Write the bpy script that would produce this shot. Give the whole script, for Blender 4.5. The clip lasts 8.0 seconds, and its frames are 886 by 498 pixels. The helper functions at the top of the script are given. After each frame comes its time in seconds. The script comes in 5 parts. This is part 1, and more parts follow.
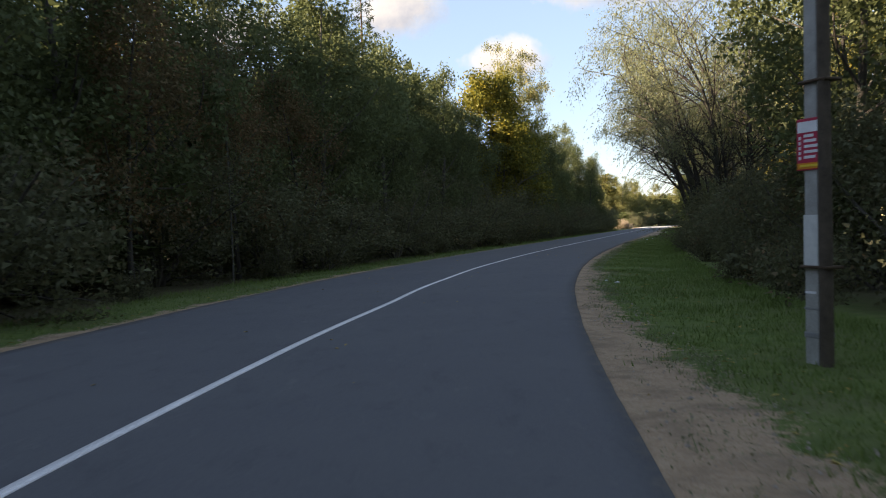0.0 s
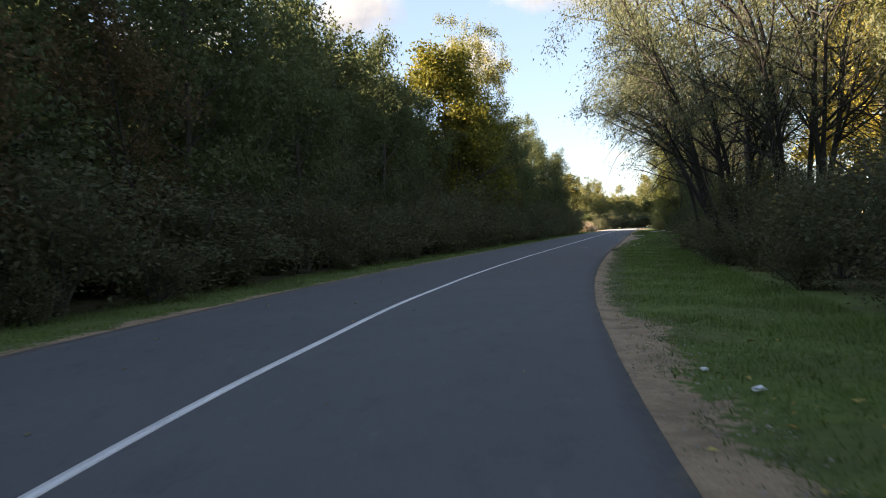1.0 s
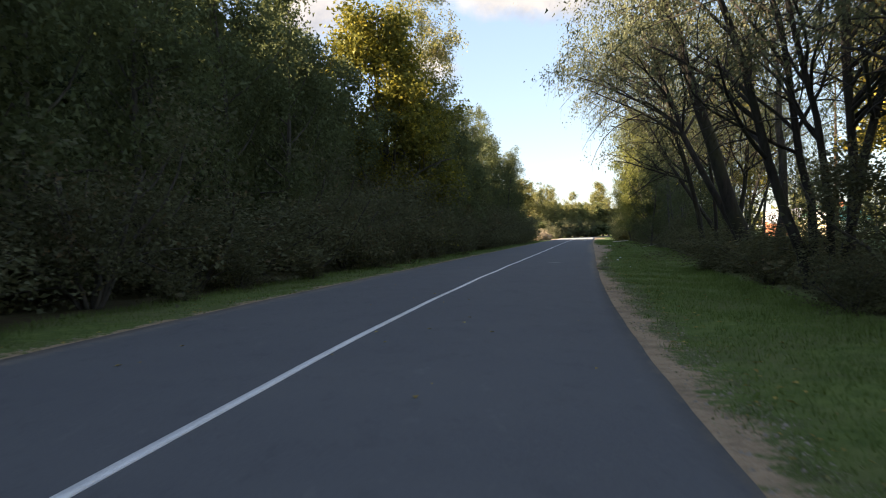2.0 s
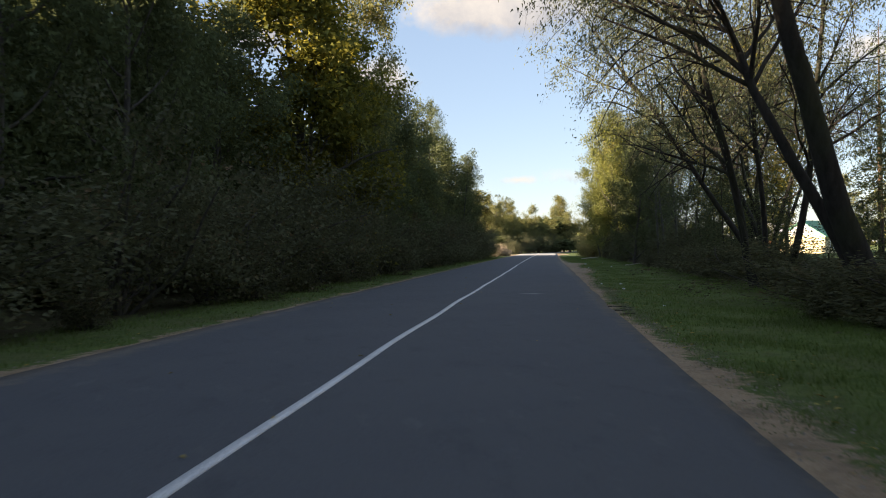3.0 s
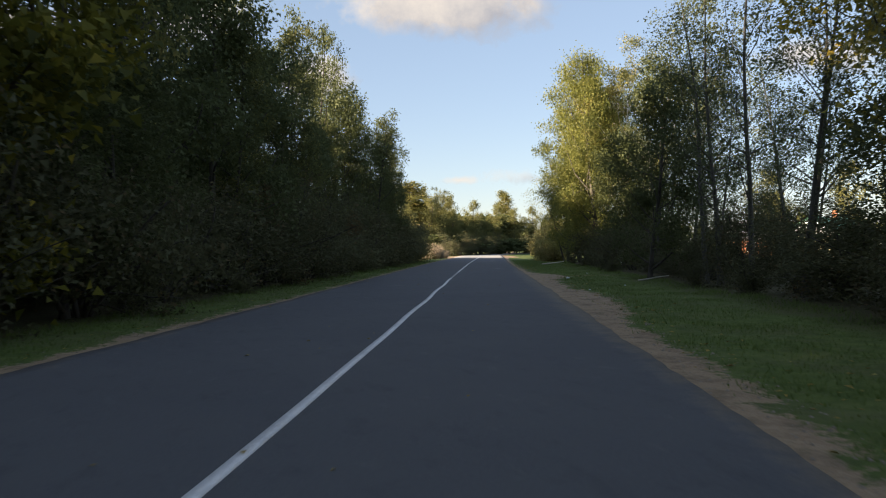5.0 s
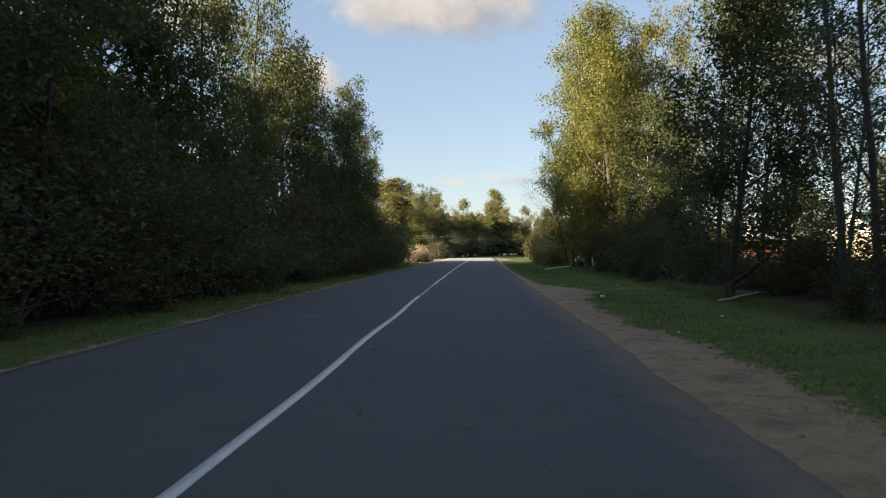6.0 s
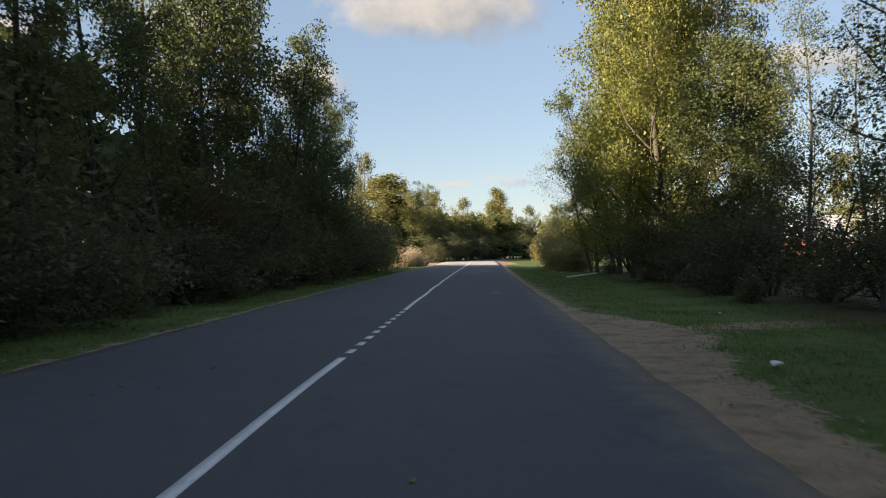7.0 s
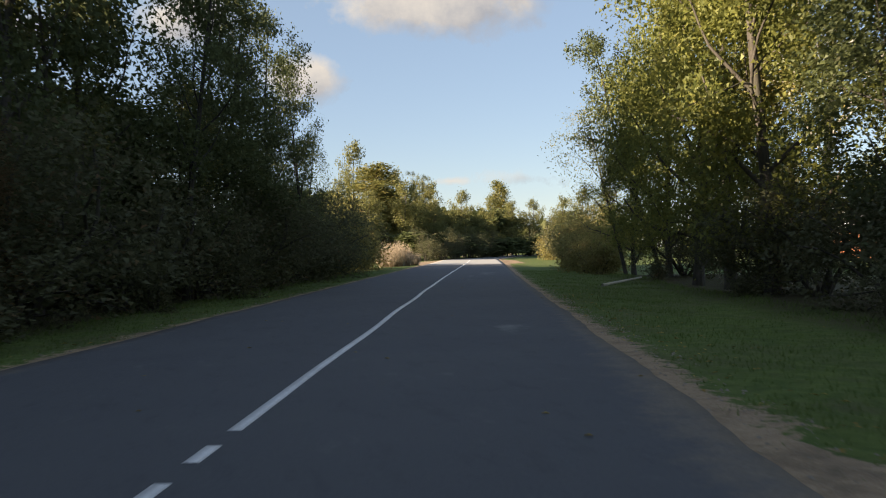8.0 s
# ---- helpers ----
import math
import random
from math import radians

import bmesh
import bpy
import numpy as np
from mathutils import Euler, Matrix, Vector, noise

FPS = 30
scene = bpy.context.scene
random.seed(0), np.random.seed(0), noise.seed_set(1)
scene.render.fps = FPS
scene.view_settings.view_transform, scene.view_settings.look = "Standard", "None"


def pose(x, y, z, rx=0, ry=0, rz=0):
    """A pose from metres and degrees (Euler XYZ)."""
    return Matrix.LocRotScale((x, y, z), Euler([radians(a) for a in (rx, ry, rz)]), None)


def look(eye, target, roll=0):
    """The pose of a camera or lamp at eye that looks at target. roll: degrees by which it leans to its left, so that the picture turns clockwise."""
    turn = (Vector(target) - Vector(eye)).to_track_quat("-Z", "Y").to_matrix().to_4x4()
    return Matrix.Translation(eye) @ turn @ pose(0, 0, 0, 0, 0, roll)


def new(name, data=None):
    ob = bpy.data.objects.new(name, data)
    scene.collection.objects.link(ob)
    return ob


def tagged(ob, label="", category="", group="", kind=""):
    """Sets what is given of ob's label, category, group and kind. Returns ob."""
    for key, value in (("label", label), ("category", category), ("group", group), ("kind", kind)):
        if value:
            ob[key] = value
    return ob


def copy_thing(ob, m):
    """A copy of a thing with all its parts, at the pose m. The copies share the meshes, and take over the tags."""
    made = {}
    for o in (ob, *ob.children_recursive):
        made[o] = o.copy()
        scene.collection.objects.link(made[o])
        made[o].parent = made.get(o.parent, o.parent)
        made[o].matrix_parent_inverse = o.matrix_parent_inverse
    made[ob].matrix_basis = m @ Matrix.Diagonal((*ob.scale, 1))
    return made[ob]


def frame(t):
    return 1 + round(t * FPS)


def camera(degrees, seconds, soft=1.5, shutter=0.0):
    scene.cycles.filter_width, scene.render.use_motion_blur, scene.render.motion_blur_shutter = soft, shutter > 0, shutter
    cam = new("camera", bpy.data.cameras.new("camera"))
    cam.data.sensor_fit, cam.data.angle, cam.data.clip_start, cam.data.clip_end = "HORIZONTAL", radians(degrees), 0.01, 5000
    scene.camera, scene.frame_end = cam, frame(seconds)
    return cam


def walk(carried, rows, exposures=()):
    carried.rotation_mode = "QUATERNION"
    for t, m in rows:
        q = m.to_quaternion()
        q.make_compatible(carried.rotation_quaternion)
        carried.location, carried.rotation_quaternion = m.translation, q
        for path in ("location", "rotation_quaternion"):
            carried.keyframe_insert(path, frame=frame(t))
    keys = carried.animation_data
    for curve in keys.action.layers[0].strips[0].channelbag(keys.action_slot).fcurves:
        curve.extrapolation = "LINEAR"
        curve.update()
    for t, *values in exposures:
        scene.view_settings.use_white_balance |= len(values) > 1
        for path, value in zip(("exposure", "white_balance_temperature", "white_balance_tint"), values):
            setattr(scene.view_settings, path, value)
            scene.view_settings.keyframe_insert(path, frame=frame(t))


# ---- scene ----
cam = camera(53.3, 8.0, soft=1.0, shutter=0.15)
# seconds, x, y, z, yaw, pitch, lean to the right
ROWS = [
    (0.0, 0.000, 0.000, 1.275, 0.003, -1.296, 2.103),
    (0.5, 0.477, 6.269, 1.266, -1.282, -1.347, 2.160),
    (1.0, 1.118, 12.617, 1.256, -2.701, -1.209, 2.178),
    (1.5, 1.929, 19.017, 1.246, -4.244, -1.141, 1.860),
    (2.0, 2.900, 25.485, 1.244, -6.018, -0.889, 1.305),
    (2.5, 4.073, 32.025, 1.242, -7.512, -0.398, 1.000),
    (3.0, 5.427, 38.616, 1.238, -8.821, 0.007, 0.918),
    (3.5, 6.969, 45.228, 1.239, -10.298, 0.224, 0.867),
    (4.0, 8.605, 51.854, 1.249, -11.451, 0.273, 0.748),
    (4.5, 10.342, 58.375, 1.257, -12.216, 0.177, 0.664),
    (5.0, 12.127, 64.863, 1.256, -12.651, -0.021, 0.604),
    (5.5, 13.953, 71.318, 1.251, -13.071, -0.016, 0.660),
    (6.0, 15.802, 77.761, 1.247, -13.224, 0.096, 0.688),
    (6.5, 17.625, 84.217, 1.247, -13.171, 0.330, 0.756),
    (7.0, 19.429, 90.664, 1.247, -13.135, 0.276, 0.845),
    (7.5, 21.233, 97.113, 1.246, -13.150, 0.245, 0.880),
    (8.0, 23.061, 103.533, 1.238, -13.108, 0.092, 0.977),
]


def carried_pose(x, y, z, yaw, pitch, lean):
    return pose(x, y, z, 90 + pitch, 0, yaw) @ pose(0, 0, 0, 0, 0, -lean)


# the clip's camera opens up under the trees and closes again where more sky comes into view
EXPOSURES = [(0.0, 2.46, 20), (1.5, 2.60, 19), (3.0, 2.18, 19), (4.5, 2.06, 19), (6.5, 1.88, 17), (8.0, 1.86, 17)]
walk(cam, [(t, carried_pose(*r)) for t, *r in ROWS], exposures=[(t, e, 7300, tint) for t, e, tint in EXPOSURES])

# ---------------------------------------------------------------- world and sun
SUN_ELEVATION, SUN_AZIMUTH = 14.0, 262.0     # degrees; azimuth clockwise from +y
world = bpy.data.worlds.new("world")
scene.world = world
world.use_nodes = True
wn = world.node_tree
sky = wn.nodes.new("ShaderNodeTexSky")
sky.sky_type, sky.sun_disc = "NISHITA", False
sky.sun_elevation, sky.sun_rotation = radians(SUN_ELEVATION), radians(SUN_AZIMUTH)
sky.air_density, sky.dust_density, sky.ozone_density = 0.85, 0.25, 1.7
# a thin even haze over the whole sky
haze = wn.nodes.new("ShaderNodeMix")
haze.data_type = "RGBA"
haze.inputs["Factor"].default_value = 0.45
haze.inputs[7].default_value = (1.95, 2.85, 4.0, 1)
wn.links.new(sky.outputs["Color"], haze.inputs[6])
wn.links.new(haze.outputs[2], wn.nodes["Background"].inputs["Color"])
wn.nodes["Background"].inputs["Strength"].default_value = 0.057

sun_data = bpy.data.lights.new("sun", "SUN")
sun_data.energy, sun_data.angle, sun_data.color = 5.0, radians(0.6), (1.0, 0.89, 0.70)
sun = new("sun", sun_data)
ea, aa = radians(SUN_ELEVATION), radians(SUN_AZIMUTH)
to_sun = Vector((math.sin(aa) * math.cos(ea), math.cos(aa) * math.cos(ea), math.sin(ea)))
sun.matrix_world = look(to_sun * 300, (0, 0, 0))


# ---------------------------------------------------------------- materials
class Nodes:
    """Short hand for a node material."""

    def __init__(self, name):
        self.mat = bpy.data.materials.new(name)
        self.mat.use_nodes = True
        self.tree = self.mat.node_tree
        self.tree.nodes.clear()
        self.out = self.tree.nodes.new("ShaderNodeOutputMaterial")

    def add(self, kind, **values):
        n = self.tree.nodes.new("ShaderNode" + kind)
        for key, v in values.items():
            if key == "feature":
                n.feature = v
            else:
                self.put(n.inputs[key.replace("_", " ")], v)
        return n

    def put(self, socket, v):
        if isinstance(v, bpy.types.NodeSocket):
            self.tree.links.new(v, socket)
        else:
            socket.default_value = v

    def coords(self):
        return self.add("TexCoord").outputs["Object"]

    def place(self):
        return self.add("NewGeometry").outputs["Position"]

    def noise(self, vector, scale, detail=3.0, rough=0.6):
        return self.add("TexNoise", Vector=vector, Scale=scale, Detail=detail, Roughness=rough).outputs["Fac"]

    def stretched(self, vector, x, y, z):
        m = self.add("Mapping", Vector=vector)
        m.inputs["Scale"].default_value = (x, y, z)
        return m.outputs["Vector"]

    def ramp(self, fac, *stops):
        n = self.add("ValToRGB", Fac=fac)
        e = n.color_ramp.elements
        while len(e) < len(stops):
            e.new(0.5)
        for el, (at, c) in zip(e, stops):
            el.position = at
            el.color = (c, c, c, 1) if isinstance(c, float) else (*c, 1)
        return n.outputs["Color"]

    def mix(self, fac, a, b, kind="MIX"):
        n = self.tree.nodes.new("ShaderNodeMix")
        n.data_type, n.blend_type = "RGBA", kind
        self.put(n.inputs["Factor"], fac)
        for s, v in ((n.inputs[6], a), (n.inputs[7], b)):
            self.put(s, (*v, 1) if isinstance(v, tuple) and len(v) == 3 else v)
        return n.outputs[2]

    def maths(self, kind, a, b=0.0):
        n = self.tree.nodes.new("ShaderNodeMath")
        n.operation = kind
        self.put(n.inputs[0], a), self.put(n.inputs[1], b)
        return n.outputs[0]

    def bump(self, height, strength, distance):
        return self.add("Bump", Height=height, Strength=strength, Distance=distance).outputs["Normal"]

    def surface(self, colour, rough=0.8, metal=0.0, normal=None, gloss=0.5):
        b = self.add("BsdfPrincipled", Roughness=rough, Metallic=metal)
        self.put(b.inputs["Base Color"], (*colour, 1) if isinstance(colour, tuple) else colour)
        self.put(b.inputs["Specular IOR Level"], gloss)
        if normal is not None:
            self.put(b.inputs["Normal"], normal)
        self.tree.links.new(b.outputs[0], self.out.inputs["Surface"])
        return self.mat


def leaf_material(name, dark, light, turned, turned_share=0.15, see_through=0.35):
    """Leaves: three colours that vary from leaf to leaf and from bough to bough, with some light let through."""
    n = Nodes(name)
    island = n.add("NewGeometry").outputs["Random Per Island"]
    bough = n.noise(n.place(), 0.45, 2.0)
    c = n.mix(n.ramp(n.maths("ADD", n.maths("MULTIPLY", island, 0.5), n.maths("MULTIPLY", bough, 0.6)), (0.25, 0.0), (0.85, 1.0)), dark, light)
    spray = n.noise(n.place(), 1.1, 3.0)
    loose = n.maths("FRACT", n.maths("MULTIPLY", island, 37.0))
    share = n.maths("ADD", n.maths("MULTIPLY", spray, 0.8), n.maths("MULTIPLY", loose, 0.2))
    c = n.mix(n.ramp(share, (0.70 - turned_share * 0.6, 0.0), (0.86 - turned_share * 0.6, 1.0)), c, turned)
    d = n.add("BsdfDiffuse", Color=c)
    t = n.add("BsdfTranslucent", Color=n.mix(0.5, c, light, "MIX"))
    g = n.add("BsdfGlossy", Roughness=0.5, Color=(0.62, 0.65, 0.55, 1))
    m = n.add("MixShader", Fac=see_through)
    n.tree.links.new(d.outputs[0], m.inputs[1]), n.tree.links.new(t.outputs[0], m.inputs[2])
    m2 = n.add("MixShader", Fac=0.022)
    n.tree.links.new(m.outputs[0], m2.inputs[1]), n.tree.links.new(g.outputs[0], m2.inputs[2])
    n.tree.links.new(m2.outputs[0], n.out.inputs["Surface"])
    return n.mat


def bark_material(name, dark, light, scale=9.0):
    n = Nodes(name)
    v = n.stretched(n.coords(), 1, 1, 0.25)
    f = n.noise(v, scale, 5.0, 0.7)
    moss = n.noise(n.coords(), 0.8, 2.0)
    c = n.mix(n.ramp(f, (0.3, 0.0), (0.7, 1.0)), dark, light)
    c = n.mix(n.ramp(moss, (0.5, 0.0), (0.75, 0.5)), c, (0.06, 0.07, 0.03))
    return n.surface(c, 0.9, normal=n.bump(f, 0.7, 0.03), gloss=0.2)


def birch_bark():
    n = Nodes("birch bark")
    bands = n.noise(n.stretched(n.coords(), 2.5, 2.5, 14), 1.0, 3.0, 0.6)
    rough = n.noise(n.coords(), 3.0, 4.0)
    c = n.mix(n.ramp(bands, (0.56, 0.0), (0.64, 1.0)), (0.62, 0.58, 0.5), (0.05, 0.045, 0.04))
    c = n.mix(n.ramp(rough, (0.45, 0.0), (0.8, 0.6)), c, (0.28, 0.25, 0.2))
    return n.surface(c, 0.75, normal=n.bump(bands, 0.3, 0.01), gloss=0.3)


def asphalt_material():
    n = Nodes("worn asphalt")
    p = n.place()
    grain = n.noise(p, 160.0, 2.0, 0.7)
    coarse = n.noise(p, 28.0, 3.0, 0.7)
    patches = n.noise(p, 0.35, 4.0, 0.6)
    across = n.add("Attribute")
    across.attribute_name = "wear"
    c = n.mix(n.ramp(grain, (0.3, 0.0), (0.75, 1.0)), (0.056, 0.057, 0.064), (0.112, 0.114, 0.125))
    c = n.mix(n.ramp(coarse, (0.35, 0.0), (0.8, 0.45)), c, (0.150, 0.149, 0.148))
    c = n.mix(n.ramp(patches, (0.35, 0.0), (0.65, 0.6)), c, (0.108, 0.108, 0.112))
    # a second, finer unevenness: oil drips, filled cracks and pale scuffs
    scuffs = n.noise(n.stretched(p, 1.0, 0.35, 1.0), 3.2, 5.0, 0.7)
    c = n.mix(n.ramp(scuffs, (0.28, 0.5), (0.46, 0.0)), c, (0.058, 0.059, 0.065))
    c = n.mix(n.ramp(scuffs, (0.60, 0.0), (0.78, 0.55)), c, (0.165, 0.162, 0.158))
    # sand swept on to the crumbled sides
    film = n.maths("ADD", across.outputs["Fac"], n.maths("MULTIPLY", n.maths("SUBTRACT", n.noise(p, 2.4, 6.0, 0.72), 0.5), 1.3))
    pale = n.add("Attribute")
    pale.attribute_name = "pale"
    # paler colour by the pale attribute, broken up by noise
    worn = n.maths("ADD", pale.outputs["Fac"], n.maths("MULTIPLY", n.maths("SUBTRACT", n.noise(p, 0.9, 5.0, 0.7), 0.5), 0.9))
    c = n.mix(n.ramp(worn, (0.35, 0.0), (0.85, 0.9)), c, n.mix(grain, (0.36, 0.34, 0.31), (0.56, 0.54, 0.50)))
    dust = n.mix(n.ramp(coarse, (0.3, 0.0), (0.7, 1.0)), (0.155, 0.125, 0.096), (0.24, 0.195, 0.15))
    c = n.mix(n.ramp(film, (0.42, 0.0), (0.95, 0.92)), c, dust)
    return n.surface(c, 0.85, normal=n.bump(grain, 0.6, 0.005), gloss=0.18)


def paint_material():
    n = Nodes("worn road paint")
    p = n.place()
    worn = n.noise(p, 60.0, 4.0, 0.75)
    big = n.noise(p, 1.2, 3.0)
    c = n.mix(n.ramp(n.maths("ADD", n.maths("MULTIPLY", worn, 0.8), n.maths("MULTIPLY", big, 0.35)), (0.5, 0.0), (0.8, 0.75)), (0.76, 0.74, 0.73), (0.20, 0.195, 0.195))
    return n.surface(c, 0.65, normal=n.bump(worn, 0.3, 0.003))


def ground_material():
    """Turf with soil, and sand where the gravel attribute of the sheet says so."""
    n = Nodes("verge ground")
    p = n.place()
    fine = n.noise(p, 45.0, 4.0, 0.7)
    mid = n.noise(p, 4.0, 4.0, 0.65)
    wide = n.noise(p, 0.5, 3.0)
    blotch = n.noise(p, 1.5, 5.0, 0.72)
    turf = n.mix(n.ramp(mid, (0.35, 0.0), (0.7, 1.0)), (0.070, 0.108, 0.026), (0.135, 0.175, 0.046))
    turf = n.mix(n.ramp(wide, (0.45, 0.0), (0.75, 0.7)), turf, (0.12, 0.11, 0.055))
    turf = n.mix(n.ramp(blotch, (0.55, 0.0), (0.75, 0.6)), turf, (0.10, 0.085, 0.05))
    sand = n.mix(n.ramp(fine, (0.3, 0.0), (0.75, 1.0)), (0.285, 0.19, 0.118), (0.54, 0.395, 0.26))
    sand = n.mix(n.ramp(mid, (0.3, 0.0), (0.75, 0.65)), sand, (0.29, 0.19, 0.118))
    sand = n.mix(n.ramp(blotch, (0.46, 0.0), (0.66, 0.75)), sand, (0.150, 0.108, 0.072))
    sand = n.mix(n.ramp(n.noise(p, 7.0, 5.0, 0.75), (0.56, 0.0), (0.70, 0.55)), sand, (0.115, 0.118, 0.060))
    sand = n.mix(n.ramp(n.noise(p, 85.0, 2.0, 0.6), (0.60, 0.0), (0.70, 0.5)), sand, (0.42, 0.39, 0.35))
    litter = n.mix(n.ramp(fine, (0.35, 0.0), (0.7, 1.0)), (0.035, 0.026, 0.016), (0.10, 0.075, 0.04))
    a = n.add("Attribute")
    a.attribute_name = "cover"
    s = n.add("SeparateColor", Color=a.outputs["Color"])
    ragged = n.noise(p, 9.0, 5.0, 0.75)
    edge = n.maths("ADD", s.outputs[0], n.maths("ADD", n.maths("MULTIPLY", n.maths("SUBTRACT", mid, 0.5), 0.9), n.maths("MULTIPLY", n.maths("SUBTRACT", ragged, 0.5), 1.2)))
    c = n.mix(n.ramp(edge, (0.42, 0.0), (0.58, 1.0)), turf, sand)
    c = n.mix(n.maths("MULTIPLY", s.outputs[1], n.ramp(mid, (0.25, 0.4), (0.6, 1.0))), c, litter)
    return n.surface(c, 0.95, normal=n.bump(n.maths("ADD", fine, n.maths("MULTIPLY", mid, 2.0)), 0.7, 0.03), gloss=0.15)


def plain(name, a, b, scale=6.0, rough=0.7, metal=0.0, depth=0.004, gloss=0.4):
    n = Nodes(name)
    v = n.coords()
    f = n.noise(v, scale, 4.0, 0.65)
    f2 = n.noise(v, scale * 12, 2.0)
    c = n.mix(n.ramp(n.maths("ADD", n.maths("MULTIPLY", f, 0.7), n.maths("MULTIPLY", f2, 0.3)), (0.3, 0.0), (0.7, 1.0)), a, b)
    return n.surface(c, rough, metal, n.bump(f2, 0.4, depth), gloss)


M_ASPHALT, M_PAINT, M_GROUND = asphalt_material(), paint_material(), ground_material()
M_BARK = bark_material("grey bark", (0.035, 0.03, 0.024), (0.12, 0.105, 0.088))
M_ASPEN_BARK = bark_material("grey aspen bark", (0.048, 0.045, 0.038), (0.145, 0.137, 0.118))
M_DARK_BARK = bark_material("dark bark", (0.024, 0.021, 0.018), (0.075, 0.066, 0.056))
M_WILLOW_BARK = bark_material("furrowed willow bark", (0.020, 0.0175, 0.015), (0.062, 0.054, 0.046), 7.0)
M_PINE_BARK = bark_material("brown bark", (0.05, 0.032, 0.02), (0.16, 0.10, 0.065))
M_BIRCH_BARK = birch_bark()
M_LEAF_ALDER = leaf_material("alder leaves", (0.060, 0.074, 0.030), (0.112, 0.130, 0.050), (0.20, 0.165, 0.06), 0.06)
M_LEAF_OAK = leaf_material("autumn oak leaves", (0.055, 0.068, 0.016), (0.20, 0.18, 0.028), (0.42, 0.31, 0.03), 0.25)
M_LEAF_BIRCH = leaf_material("birch leaves", (0.085, 0.10, 0.03), (0.24, 0.225, 0.075), (0.38, 0.30, 0.10), 0.28, 0.42)
M_LEAF_WILLOW = leaf_material("willow leaves", (0.074, 0.086, 0.045), (0.185, 0.195, 0.098), (0.29, 0.25, 0.10), 0.14, 0.5)
M_LEAF_ASPEN = leaf_material("aspen leaves", (0.06, 0.074, 0.028), (0.16, 0.165, 0.055), (0.34, 0.26, 0.07), 0.22, 0.42)
M_LEAF_DULL = leaf_material("dull aspen leaves", (0.052, 0.066, 0.032), (0.125, 0.14, 0.062), (0.24, 0.19, 0.065), 0.10, 0.42)
M_LEAF_LIME = leaf_material("lime leaves", (0.085, 0.104, 0.028), (0.235, 0.237, 0.062), (0.36, 0.31, 0.085), 0.16, 0.45)
M_LEAF_GOLD = leaf_material("golden maple leaves", (0.16, 0.145, 0.035), (0.36, 0.30, 0.06), (0.48, 0.35, 0.06), 0.3, 0.45)
M_LEAF_FAR = leaf_material("mixed far leaves", (0.082, 0.092, 0.036), (0.21, 0.20, 0.07), (0.34, 0.27, 0.09), 0.15, 0.4)
M_LEAF_SHRUB = leaf_material("shrub leaves", (0.075, 0.077, 0.042), (0.122, 0.122, 0.060), (0.20, 0.118, 0.064), 0.18)
M_LEAF_RUSSET = leaf_material("russet rowan leaves", (0.085, 0.066, 0.032), (0.16, 0.110, 0.050), (0.20, 0.095, 0.045), 0.25, 0.35)
M_LEAF_BROWN = leaf_material("turning shrub leaves", (0.13, 0.115, 0.045), (0.30, 0.26, 0.09), (0.34, 0.21, 0.08), 0.22, 0.4)
M_NEEDLE = leaf_material("spruce needles", (0.016, 0.027, 0.014), (0.04, 0.055, 0.025), (0.05, 0.05, 0.02), 0.05, 0.1)
M_REED = leaf_material("dry reed", (0.24, 0.19, 0.13), (0.45, 0.36, 0.26), (0.50, 0.39, 0.26), 0.3, 0.25)
M_GRASS = leaf_material("verge grass", (0.072, 0.118, 0.026), (0.152, 0.210, 0.052), (0.27, 0.25, 0.11), 0.12, 0.35)

# ---------------------------------------------------------------- plan of the road
# x of the painted centre line, every ten metres of y from -40
LINE_X = [-0.3, -1.5, -2.3, -2.7, -2.63, -1.81, -0.46, 1.44, 3.8, 6.42, 9.16, 11.95, 14.74, 17.52, 20.28, 23.05, 25.83, 28.62, 31.43, 34.28,
          37.15, 40.03, 42.9, 45.74, 48.56, 51.35, 54.75, 58.55, 62.85, 67.65, 73.05, 79.05, 85.65, 92.85, 100.65, 109.05, 118.05, 127.65]
HALF_ROAD = 3.4


def centre_line():
    c = np.array(LINE_X)
    g = np.gradient(c)
    ys = np.arange(-40, -40 + 10 * (len(c) - 1), 0.5)
    u = (ys + 40) / 10
    i = u.astype(int)
    w = u - i
    xs = (2 * w ** 3 - 3 * w ** 2 + 1) * c[i] + (w ** 3 - 2 * w ** 2 + w) * g[i] + (3 * w ** 2 - 2 * w ** 3) * c[i + 1] + (w ** 3 - w ** 2) * g[i + 1]
    p = np.stack([xs, ys], 1)
    s = np.concatenate([[0], np.cumsum(np.linalg.norm(np.diff(p, axis=0), axis=1))])
    s -= np.interp(0, ys, s)
    t = np.gradient(p, axis=0)
    t /= np.linalg.norm(t, axis=1)[:, None]
    return s, p, t


LINE_S, LINE_P, LINE_T = centre_line()


def at_road(s, u):
    """World x, y at s metres along the centre line and u metres to the right of it (arrays or numbers)."""
    s, u = np.asarray(s, float), np.asarray(u, float)
    x, y = np.interp(s, LINE_S, LINE_P[:, 0]), np.interp(s, LINE_S, LINE_P[:, 1])
    tx, ty = np.interp(s, LINE_S, LINE_T[:, 0]), np.interp(s, LINE_S, LINE_T[:, 1])
    return x + u * ty, y - u * tx


def heading(s):
    return math.degrees(math.atan2(-np.interp(s, LINE_S, LINE_T[:, 0]), np.interp(s, LINE_S, LINE_T[:, 1])))


